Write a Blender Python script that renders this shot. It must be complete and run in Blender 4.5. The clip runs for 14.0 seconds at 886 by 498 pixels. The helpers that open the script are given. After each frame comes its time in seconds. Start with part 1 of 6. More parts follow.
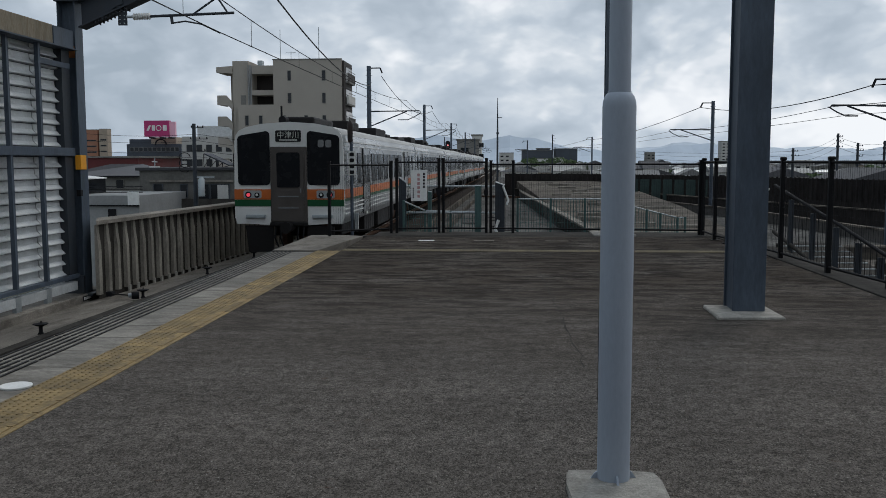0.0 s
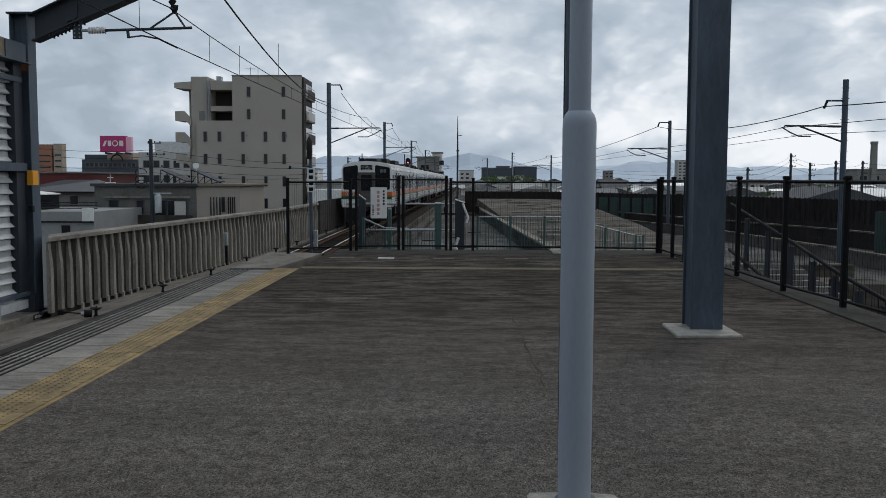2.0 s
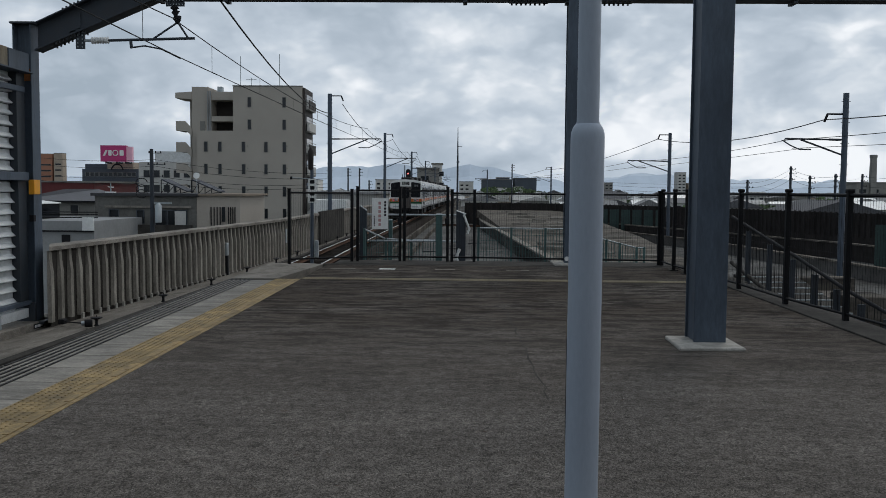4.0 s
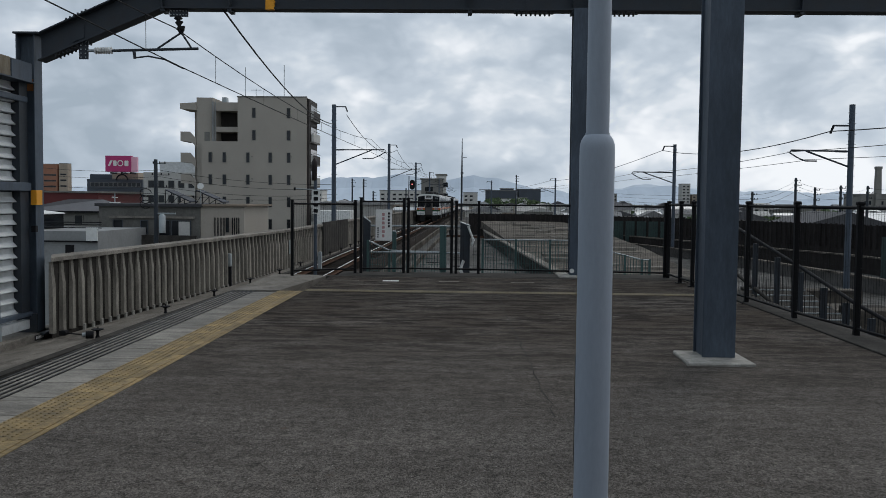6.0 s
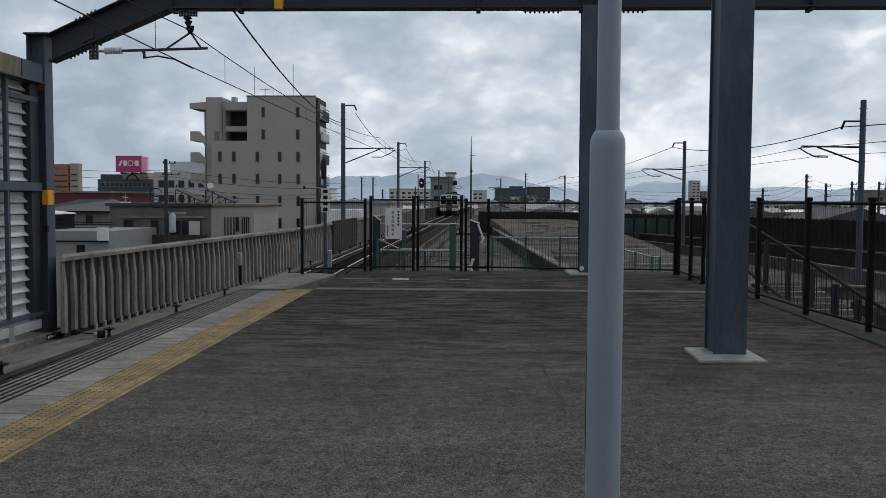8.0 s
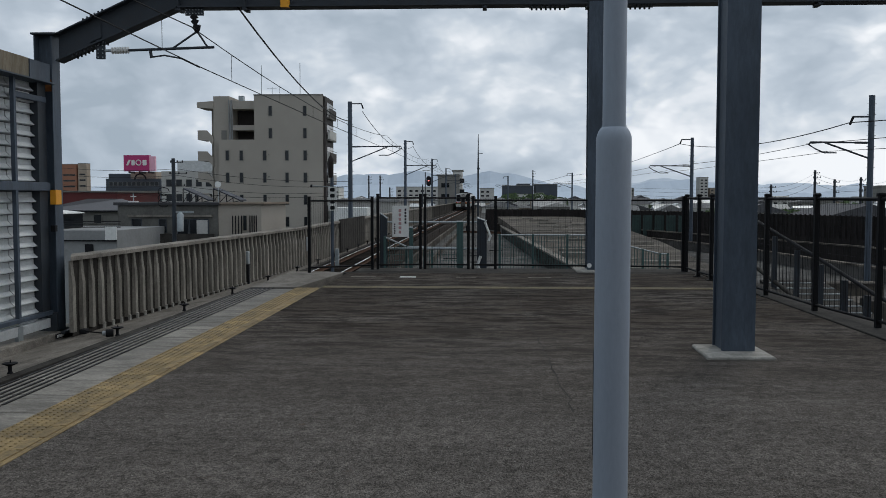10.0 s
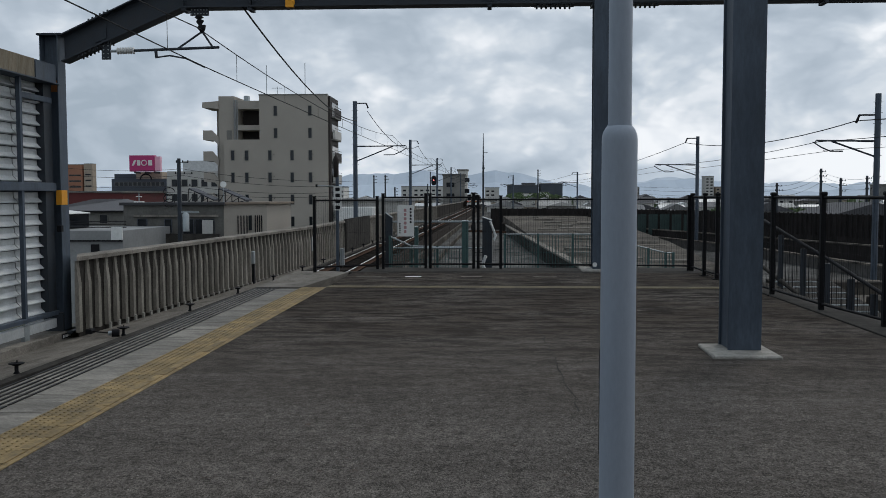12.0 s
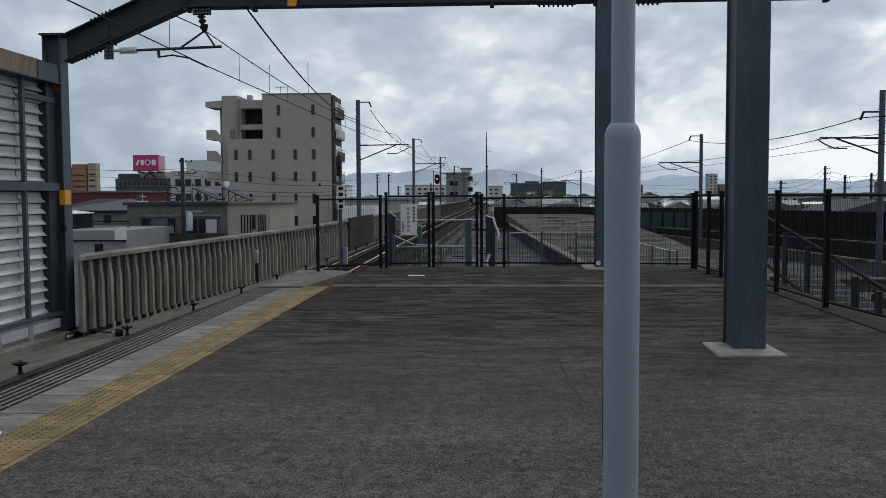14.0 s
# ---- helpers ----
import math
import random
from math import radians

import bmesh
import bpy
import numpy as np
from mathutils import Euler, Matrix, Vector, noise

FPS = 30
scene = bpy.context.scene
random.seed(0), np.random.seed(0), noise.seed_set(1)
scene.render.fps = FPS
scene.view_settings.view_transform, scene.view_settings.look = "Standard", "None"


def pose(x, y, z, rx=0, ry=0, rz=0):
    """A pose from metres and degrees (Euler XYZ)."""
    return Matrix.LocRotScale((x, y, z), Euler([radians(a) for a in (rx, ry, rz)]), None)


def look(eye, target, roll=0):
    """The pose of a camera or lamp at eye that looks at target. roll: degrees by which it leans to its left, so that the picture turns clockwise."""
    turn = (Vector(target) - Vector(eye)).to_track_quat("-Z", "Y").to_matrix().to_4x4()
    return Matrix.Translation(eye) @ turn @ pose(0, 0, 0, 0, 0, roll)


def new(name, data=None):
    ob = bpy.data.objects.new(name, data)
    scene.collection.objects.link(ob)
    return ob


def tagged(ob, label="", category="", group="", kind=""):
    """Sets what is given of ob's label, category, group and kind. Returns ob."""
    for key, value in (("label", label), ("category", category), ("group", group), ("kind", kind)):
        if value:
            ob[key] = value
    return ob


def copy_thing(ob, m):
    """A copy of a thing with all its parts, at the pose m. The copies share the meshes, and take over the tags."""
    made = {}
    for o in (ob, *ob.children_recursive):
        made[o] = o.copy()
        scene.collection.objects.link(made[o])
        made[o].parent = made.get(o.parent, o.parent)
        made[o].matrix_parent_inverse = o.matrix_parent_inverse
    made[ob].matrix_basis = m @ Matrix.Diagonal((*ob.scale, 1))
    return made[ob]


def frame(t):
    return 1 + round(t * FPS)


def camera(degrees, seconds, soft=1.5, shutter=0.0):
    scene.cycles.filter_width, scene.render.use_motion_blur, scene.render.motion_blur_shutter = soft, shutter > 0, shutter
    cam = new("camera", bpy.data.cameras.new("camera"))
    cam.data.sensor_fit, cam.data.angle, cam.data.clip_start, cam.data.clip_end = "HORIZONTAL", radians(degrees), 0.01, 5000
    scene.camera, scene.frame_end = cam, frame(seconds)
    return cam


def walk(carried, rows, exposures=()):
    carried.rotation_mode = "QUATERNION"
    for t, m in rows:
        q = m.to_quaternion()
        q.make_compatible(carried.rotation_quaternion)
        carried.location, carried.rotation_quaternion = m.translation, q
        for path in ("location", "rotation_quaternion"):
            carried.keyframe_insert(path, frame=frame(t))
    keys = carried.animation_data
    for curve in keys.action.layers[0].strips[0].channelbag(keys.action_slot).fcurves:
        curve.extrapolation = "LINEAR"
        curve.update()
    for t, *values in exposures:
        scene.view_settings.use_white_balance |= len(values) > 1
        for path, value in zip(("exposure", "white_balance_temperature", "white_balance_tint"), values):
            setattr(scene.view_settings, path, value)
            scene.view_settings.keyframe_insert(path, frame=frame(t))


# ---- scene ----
cam = camera(52.2, 14.0, soft=0.75)
PATH = [
    (0, (0.029, -0.319, 1.59), (-0.103, 1.667, 1.397), -0.1),
    (0.5, (0.028, -0.309, 1.59), (-0.049, 1.682, 1.416), 0.0),
    (1, (0.033, -0.298, 1.589), (-0.026, 1.694, 1.421), 0.1),
    (1.5, (0.033, -0.265, 1.595), (-0.013, 1.728, 1.434), 0.1),
    (2, (0.031, -0.246, 1.593), (-0.013, 1.747, 1.438), 0.2),
    (2.5, (0.019, -0.257, 1.592), (-0.024, 1.737, 1.443), 0.3),
    (3, (0.007, -0.268, 1.594), (-0.036, 1.727, 1.451), 0.4),
    (5.5, (-0.013, -0.122, 1.601), (-0.059, 1.874, 1.489), 0.6),
    (6, (-0.012, -0.088, 1.607), (-0.064, 1.909, 1.5), 0.6),
    (6.5, (-0.016, -0.086, 1.602), (-0.074, 1.91, 1.496), 0.5),
    (7, (-0.015, -0.086, 1.6), (-0.078, 1.91, 1.493), 0.5),
    (7.5, (-0.017, -0.078, 1.6), (-0.086, 1.918, 1.491), 0.4),
    (8, (-0.016, -0.085, 1.601), (-0.089, 1.911, 1.49), 0.3),
    (10.5, (-0.009, -0.072, 1.599), (-0.101, 1.922, 1.483), 0.0),
    (11, (-0.011, -0.073, 1.599), (-0.105, 1.921, 1.483), 0.0),
    (11.5, (-0.01, -0.07, 1.6), (-0.108, 1.924, 1.484), -0.0),
    (12, (-0.011, -0.067, 1.599), (-0.112, 1.927, 1.482), -0.1),
    (12.5, (-0.012, -0.065, 1.599), (-0.115, 1.929, 1.48), -0.2),
    (13, (-0.009, -0.046, 1.602), (-0.114, 1.948, 1.483), -0.3),
    (13.5, (-0.007, -0.046, 1.599), (-0.114, 1.948, 1.479), -0.3),
    (14, (-0.005, -0.039, 1.599), (-0.114, 1.955, 1.479), -0.3),
]
walk(cam, [(t, look(eye, target, roll)) for t, eye, target, roll in PATH])

# ---- world, sun, exposure ----
world = bpy.data.worlds.new("sky")
scene.world = world
world.use_nodes = True
SUN_AZ, SUN_EL = radians(25), radians(52)


def build_world():
    nt = world.node_tree
    nt.nodes.clear()
    n = nt.nodes.new
    out, bg = n("ShaderNodeOutputWorld"), n("ShaderNodeBackground")
    sky = n("ShaderNodeTexSky")
    sky.sky_type, sky.sun_disc = "NISHITA", False
    sky.sun_elevation, sky.sun_rotation = SUN_EL, SUN_AZ
    sky.air_density, sky.dust_density = 1.0, 2.0
    tc, sep = n("ShaderNodeTexCoord"), n("ShaderNodeSeparateXYZ")
    nt.links.new(tc.outputs["Generated"], sep.inputs[0])
    # puffy broken cloud: broad masses, heaped billows and soft wisps
    mp = n("ShaderNodeMapping")
    mp.inputs["Location"].default_value = (1.35, 0.4, 0.2)
    mp.inputs["Scale"].default_value = (1.0, 1.0, 1.75)
    nt.links.new(tc.outputs["Generated"], mp.inputs[0])

    def cloud(scale, detail, rough, distort):
        t = n("ShaderNodeTexNoise")
        t.inputs["Scale"].default_value, t.inputs["Detail"].default_value = scale, detail
        t.inputs["Roughness"].default_value, t.inputs["Distortion"].default_value = rough, distort
        nt.links.new(mp.outputs[0], t.inputs["Vector"])
        return t.outputs["Fac"]

    def blend(op, a, b):
        q = n("ShaderNodeMath")
        q.operation = op
        for i, v in enumerate((a, b)):
            if isinstance(v, float):
                q.inputs[i].default_value = v
            else:
                nt.links.new(v, q.inputs[i])
        return q.outputs[0]

    def billow(scale):
        """Rounded cloud heads: cells with a wandering outline, bright at the heart."""
        warp, off, add, t = n("ShaderNodeTexNoise"), n("ShaderNodeVectorMath"), n("ShaderNodeVectorMath"), n("ShaderNodeTexVoronoi")
        warp.inputs["Scale"].default_value, warp.inputs["Detail"].default_value = scale * 1.3, 4
        nt.links.new(mp.outputs[0], warp.inputs["Vector"])
        off.operation, off.inputs["Scale"].default_value = "SCALE", 0.16
        nt.links.new(warp.outputs["Color"], off.inputs[0])
        nt.links.new(mp.outputs[0], add.inputs[0])
        nt.links.new(off.outputs[0], add.inputs[1])
        t.feature, t.normalize = "SMOOTH_F1", True
        t.inputs["Scale"].default_value, t.inputs["Smoothness"].default_value = scale, 0.35
        t.inputs["Detail"].default_value, t.inputs["Roughness"].default_value = 3.0, 0.55
        nt.links.new(add.outputs[0], t.inputs["Vector"])
        return blend("SUBTRACT", 1.0, t.outputs["Distance"])

    puff = billow(6.5)
    big, heap, wisp = cloud(3.4, 4, 0.5, 0.0), cloud(9.0, 7, 0.5, 0.5), cloud(22.0, 5, 0.5, 0.3)
    side = blend("SUBTRACT", blend("MULTIPLY", sep.outputs["X"], 0.11), 0.354)
    body = blend("ADD", blend("MULTIPLY", big, 0.38), blend("MULTIPLY", puff, 0.7))
    body = blend("ADD", body, blend("MULTIPLY", heap, 0.26))
    body = blend("ADD", blend("ADD", body, blend("MULTIPLY", wisp, 0.08)), side)
    cover = n("ShaderNodeValToRGB")
    cover.color_ramp.elements[0].position, cover.color_ramp.elements[1].position = 0.2, 0.3
    nt.links.new(body, cover.inputs[0])
    shade = n("ShaderNodeValToRGB")
    cr = shade.color_ramp
    cr.elements[0].position, cr.elements[0].color = 0.4, (6.4, 7.7, 9.1, 1)
    cr.elements[1].position, cr.elements[1].color = 0.63, (16.0, 16.6, 17.3, 1)
    for at, c in ((0.47, (7.9, 9.2, 10.7, 1)), (0.525, (9.5, 10.8, 12.3, 1)), (0.565, (11.6, 12.7, 13.9, 1)), (0.595, (13.9, 14.7, 15.7, 1))):
        e = cr.elements.new(at)
        e.color = c
    nt.links.new(body, shade.inputs[0])
    mix = n("ShaderNodeMix")
    mix.data_type = "RGBA"
    nt.links.new(cover.outputs[0], mix.inputs[0])
    nt.links.new(sky.outputs[0], mix.inputs[6])
    nt.links.new(shade.outputs[0], mix.inputs[7])
    bg.inputs["Strength"].default_value = 0.075
    nt.links.new(mix.outputs[2], bg.inputs["Color"])
    nt.links.new(bg.outputs[0], out.inputs["Surface"])


build_world()
sun = new("sun", bpy.data.lights.new("sun", "SUN"))
sun.data.energy, sun.data.angle, sun.data.color = 0.9, radians(14), (1.0, 0.975, 0.93)
sun.matrix_world = look((60 * math.sin(SUN_AZ), 60 * math.cos(SUN_AZ), 75), (0, 0, 0))
scene.view_settings.exposure = -0.42


# ---- materials ----
def material(name, color, rough=0.7, metal=0.0, vary=0.18, scale=3.0, fine=60.0, bump=0.15, spec=0.22, tint=None, stretch=(1, 1, 1), stain=0.0, stain_color=(0.05, 0.04, 0.03), spread=0.0, coat=0.0):
    """A procedural surface: base colour varied at two scales, stains, fine relief, and a random shift per object."""
    m = bpy.data.materials.new(name)
    m.use_nodes = True
    nt = m.node_tree
    n, link = nt.nodes.new, nt.links.new
    b = nt.nodes["Principled BSDF"]
    b.inputs["Roughness"].default_value, b.inputs["Metallic"].default_value = rough, metal
    b.inputs["Specular IOR Level"].default_value = spec if rough < 0.85 else spec * 0.12
    b.inputs["Coat Weight"].default_value = coat
    tc, mp = n("ShaderNodeTexCoord"), n("ShaderNodeMapping")
    mp.inputs["Scale"].default_value = stretch
    link(tc.outputs["Object"], mp.inputs[0])
    if spread:
        info = n("ShaderNodeObjectInfo")
        off = n("ShaderNodeVectorMath")
        off.operation, off.inputs[1].default_value = "SCALE", (0, 0, 0)
        off.inputs[0].default_value, off.inputs["Scale"].default_value = (31.0, 47.0, 19.0), 1.0
        link(info.outputs["Random"], off.inputs["Scale"])
        link(off.outputs[0], mp.inputs["Location"])

    def tex(s, d=6, r=0.6):
        t = n("ShaderNodeTexNoise")
        t.inputs["Scale"].default_value, t.inputs["Detail"].default_value, t.inputs["Roughness"].default_value = s, d, r
        link(mp.outputs[0], t.inputs["Vector"])
        return t.outputs["Fac"]

    def ramp(fac, lo, hi, a, c):
        r = n("ShaderNodeMapRange")
        r.inputs[1].default_value, r.inputs[2].default_value, r.inputs[3].default_value, r.inputs[4].default_value = lo, hi, a, c
        link(fac, r.inputs[0])
        return r.outputs[0]

    def math_(op, a, c):
        q = n("ShaderNodeMath")
        q.operation = op
        for i, v in enumerate((a, c)):
            if isinstance(v, float):
                q.inputs[i].default_value = v
            else:
                link(v, q.inputs[i])
        return q.outputs[0]

    big, small = tex(scale), tex(fine, 3)
    value = math_("MULTIPLY", ramp(big, 0.3, 0.7, 1 - vary, 1 + vary), ramp(small, 0.3, 0.7, 1 - vary * 0.6, 1 + vary * 0.6))
    if spread:
        value = math_("MULTIPLY", value, ramp(info.outputs["Random"], 0.0, 1.0, 1 - spread, 1 + spread))
    hsv = n("ShaderNodeHueSaturation")
    hsv.inputs["Color"].default_value = (*color, 1)
    link(value, hsv.inputs["Value"])
    col = hsv.outputs[0]
    if tint:
        mx = n("ShaderNodeMix")
        mx.data_type = "RGBA"
        mx.inputs[7].default_value = (*tint, 1)
        link(ramp(tex(scale * 0.37, 5), 0.42, 0.68, 0.0, 0.75), mx.inputs[0])
        link(col, mx.inputs[6])
        col = mx.outputs[2]
    if stain:
        mx = n("ShaderNodeMix")
        mx.data_type = "RGBA"
        mx.inputs[7].default_value = (*stain_color, 1)
        amount = ramp(tex(scale * 1.9, 10, 0.78), 0.47, 0.66, 0.0, stain)
        link(amount, mx.inputs[0])
        link(col, mx.inputs[6])
        col = mx.outputs[2]
    link(col, b.inputs["Base Color"])
    link(ramp(big, 0.3, 0.7, max(rough - 0.12, 0.02), min(rough + 0.12, 1)), b.inputs["Roughness"])
    if bump:
        bp = n("ShaderNodeBump")
        bp.inputs["Strength"].default_value, bp.inputs["Distance"].default_value = bump, 0.02
        link(small, bp.inputs["Height"])
        link(bp.outputs[0], b.inputs["Normal"])
    return m


def asphalt():
    """Worn platform asphalt: exposed grains, dark pits, rusty specks and long damp streaks towards the far end."""
    m = bpy.data.materials.new("asphalt")
    m.use_nodes = True
    nt = m.node_tree
    n, link = nt.nodes.new, nt.links.new
    b = nt.nodes["Principled BSDF"]
    b.inputs["Roughness"].default_value, b.inputs["Specular IOR Level"].default_value = 0.93, 0.06
    tc = n("ShaderNodeTexCoord")

    def field(kind, scale, stretch=(1, 1, 1), detail=5, rough=0.6, shift=0.0):
        mp, t = n("ShaderNodeMapping"), n(kind)
        mp.inputs["Scale"].default_value, mp.inputs["Location"].default_value = stretch, (shift, shift, 0)
        link(tc.outputs["Object"], mp.inputs[0])
        link(mp.outputs[0], t.inputs["Vector"])
        t.inputs["Scale"].default_value = scale
        if kind == "ShaderNodeTexNoise":
            t.inputs["Detail"].default_value, t.inputs["Roughness"].default_value = detail, rough
        return t

    def ramp(fac, lo, hi, a, c):
        r = n("ShaderNodeMapRange")
        for i, v in enumerate((lo, hi, a, c)):
            r.inputs[i + 1].default_value = v
        link(fac, r.inputs[0])
        return r.outputs[0]

    def times(a, c):
        q = n("ShaderNodeMath")
        q.operation = "MULTIPLY"
        link(a, q.inputs[0])
        link(c, q.inputs[1])
        return q.outputs[0]

    def over(col, fac, tint):
        mx = n("ShaderNodeMix")
        mx.data_type = "RGBA"
        mx.inputs[7].default_value = (*tint, 1)
        link(fac, mx.inputs[0])
        link(col, mx.inputs[6])
        return mx.outputs[2]

    noise_, cells = "ShaderNodeTexNoise", "ShaderNodeTexVoronoi"
    grain = n("ShaderNodeSeparateColor")
    link(field(cells, 85.0, (1.5, 0.8, 1)).outputs["Color"], grain.inputs[0])
    value = ramp(grain.outputs[0], 0.0, 1.0, 0.45, 1.5)
    value = times(value, ramp(field(noise_, 9.0, (1, 1, 1), 8, 0.8).outputs["Fac"], 0.32, 0.68, 0.5, 1.5))
    value = times(value, ramp(field(noise_, 0.8, (0.5, 1, 1), 4).outputs["Fac"], 0.35, 0.65, 0.86, 1.14))
    hsv = n("ShaderNodeHueSaturation")
    hsv.inputs["Color"].default_value = (0.124, 0.111, 0.099, 1)
    link(value, hsv.inputs["Value"])
    col = hsv.outputs[0]
    # pale stones, dark pits, rusty specks
    stones = field(cells, 26.0, (1.6, 0.8, 1), shift=3.0)
    pick = n("ShaderNodeSeparateColor")
    link(stones.outputs["Color"], pick.inputs[0])
    col = over(col, times(ramp(stones.outputs["Distance"], 0.1, 0.2, 1.0, 0.0), ramp(pick.outputs[1], 0.6, 0.75, 0.0, 0.8)), (0.34, 0.32, 0.29))
    col = over(col, ramp(field(noise_, 24.0, (0.7, 1.3, 1), 4, 0.7, 5.0).outputs["Fac"], 0.57, 0.66, 0.0, 0.8), (0.035, 0.031, 0.028))
    col = over(col, ramp(field(noise_, 6.0, (0.7, 1.2, 1), 5, 0.75, 9.0).outputs["Fac"], 0.63, 0.72, 0.0, 0.7), (0.085, 0.048, 0.03))
    # damp streaks lying across the platform, heaviest before the end
    place = n("ShaderNodeSeparateXYZ")
    link(tc.outputs["Object"], place.inputs[0])
    reach = ramp(place.outputs["Y"], 6.0, 12.0, 0.1, 1.0)
    col = over(col, times(ramp(field(noise_, 0.9, (0.55, 1.0, 1), 5, 0.65, 2.0).outputs["Fac"], 0.3, 0.55, 0.1, 0.85), reach), (0.056, 0.044, 0.034))
    col = over(col, times(ramp(field(noise_, 3.0, (0.5, 1.3, 1), 10, 0.76, 7.0).outputs["Fac"], 0.455, 0.56, 0.0, 0.95), reach), (0.02, 0.016, 0.013))
    link(col, b.inputs["Base Color"])
    bp = n("ShaderNodeBump")
    bp.inputs["Strength"].default_value, bp.inputs["Distance"].default_value = 0.8, 0.015
    link(field(noise_, 85.0, (1.4, 1, 1), 3).outputs["Fac"], bp.inputs["Height"])
    link(bp.outputs[0], b.inputs["Normal"])
    return m


def glow(name, color, strength):
    m = bpy.data.materials.new(name)
    m.use_nodes = True
    b = m.node_tree.nodes["Principled BSDF"]
    b.inputs["Base Color"].default_value = (*color, 1)
    b.inputs["Emission Color"].default_value, b.inputs["Emission Strength"].default_value = (*color, 1), strength
    return m


ASPHALT = asphalt()
COPING = material("worn_coping", (0.205, 0.19, 0.166), 0.8, vary=0.4, scale=2.2, fine=50, stain=0.85, stain_color=(0.085, 0.075, 0.065), spread=0.12, stretch=(0.6, 1.6, 1))
RUBBER = material("worn_grip_strip", (0.013, 0.013, 0.013), 0.6, vary=0.4, scale=1.3, fine=30, stain=0.5, stain_color=(0.08, 0.075, 0.07), spread=0.2)
CONCRETE = material("concrete", (0.2, 0.183, 0.16), 0.85, vary=0.35, scale=1.3, fine=50, stain=0.75, stain_color=(0.07, 0.062, 0.055), spread=0.16, stretch=(1, 0.5, 1))
PAD = material("pale_pad_concrete", (0.33, 0.315, 0.285), 0.85, vary=0.3, scale=4.0, fine=60, bump=0.5, stain=0.5, stain_color=(0.15, 0.14, 0.125))
PARAPET = material("weathered_concrete", (0.235, 0.216, 0.187), 0.9, vary=0.3, scale=1.8, fine=35, stain=0.55, stain_color=(0.07, 0.065, 0.06), spread=0.1, stretch=(1, 1, 0.4))
DECK = material("deck_concrete", (0.125, 0.122, 0.115), 0.9, vary=0.5, scale=0.55, fine=9, tint=(0.05, 0.048, 0.045), stain=0.85, stain_color=(0.018, 0.017, 0.016), stretch=(1, 0.6, 1))
PALE_DECK = material("pale_deck", (0.15, 0.133, 0.113), 0.9, vary=0.5, scale=0.9, fine=6, tint=(0.05, 0.045, 0.04), stain=1.0, stain_color=(0.02, 0.019, 0.018), stretch=(0.3, 1, 1))
FADED = material("faded_yellow_tile", (0.17, 0.14, 0.085), 0.8, vary=0.3, scale=3.5, fine=45, stain=0.8, stain_color=(0.085, 0.072, 0.055), spread=0.2)
YELLOW = material("yellow_tile", (0.25, 0.18, 0.086), 0.75, vary=0.28, scale=3.5, fine=45, stain=0.9, stain_color=(0.105, 0.082, 0.052), spread=0.2)
STEEL = material("blue_grey_paint", (0.07, 0.089, 0.116), 0.5, vary=0.2, scale=2.2, fine=30, bump=0.08, stain=0.6, stain_color=(0.04, 0.047, 0.056), stretch=(1, 1, 0.25))
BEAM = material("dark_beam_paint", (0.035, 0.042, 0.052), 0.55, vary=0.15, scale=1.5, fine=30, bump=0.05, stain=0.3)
POLE = material("grey_pole_paint", (0.35, 0.395, 0.46), 0.42, vary=0.06, scale=2.0, fine=60, bump=0.03, stretch=(1, 1, 0.3))
RUST = material("rust", (0.3, 0.11, 0.035), 0.8, vary=0.3, scale=6)
RUST_PALE = material("rust_stained_header", (0.22, 0.19, 0.14), 0.7, vary=0.25, scale=4, stain=0.7, stain_color=(0.11, 0.075, 0.04), stretch=(1, 1, 0.2))
LOUVRE = material("galvanised_louvre", (0.5, 0.52, 0.525), 0.5, metal=0.2, vary=0.15, scale=1.5, fine=25, bump=0.05, stain=0.4, stain_color=(0.28, 0.28, 0.27))
ORANGE = material("orange_tag", (0.75, 0.33, 0.03), 0.5, vary=0.08)
BLACK = material("black_fence_paint", (0.009, 0.009, 0.01), 0.6, vary=0.2, bump=0.03, spec=0.12)
KERB = material("dark_kerb_concrete", (0.06, 0.056, 0.051), 0.9, vary=0.35, scale=1.5, fine=40, stain=0.7, stain_color=(0.035, 0.032, 0.03))
WIRE = material("dark_wire", (0.012, 0.012, 0.013), 0.7, vary=0.1, bump=0)
RAIL = material("rail_steel", (0.72, 0.7, 0.68), 0.3, metal=0.9, vary=0.15, scale=2)
RAIL_RUST = material("rusty_rail", (0.085, 0.05, 0.035), 0.85, vary=0.3)
BALLAST = material("ballast", (0.03, 0.025, 0.022), 0.95, vary=0.4, scale=2.5, fine=28, bump=1.0, stain=0.4)
SLEEPER = material("sleeper_concrete", (0.034, 0.029, 0.025), 0.9, spread=0.2)
GREEN = material("green_fence_paint", (0.06, 0.108, 0.104), 0.55, vary=0.2, scale=2)
GREEN_DARK = material("dark_green_screen", (0.03, 0.05, 0.047), 0.7, vary=0.3, scale=1.0, fine=10)
GALV = material("galvanised", (0.33, 0.36, 0.37), 0.45, metal=0.5, vary=0.15)
WHITE = material("white_paint", (0.7, 0.7, 0.68), 0.6, vary=0.1, stain=0.25, stain_color=(0.4, 0.4, 0.38))
INK = material("black_ink", (0.013, 0.013, 0.015), 0.75, vary=0.05, bump=0, spec=0.15)
RED_INK = material("red_ink", (0.42, 0.25, 0.25), 0.7, vary=0.05, bump=0)
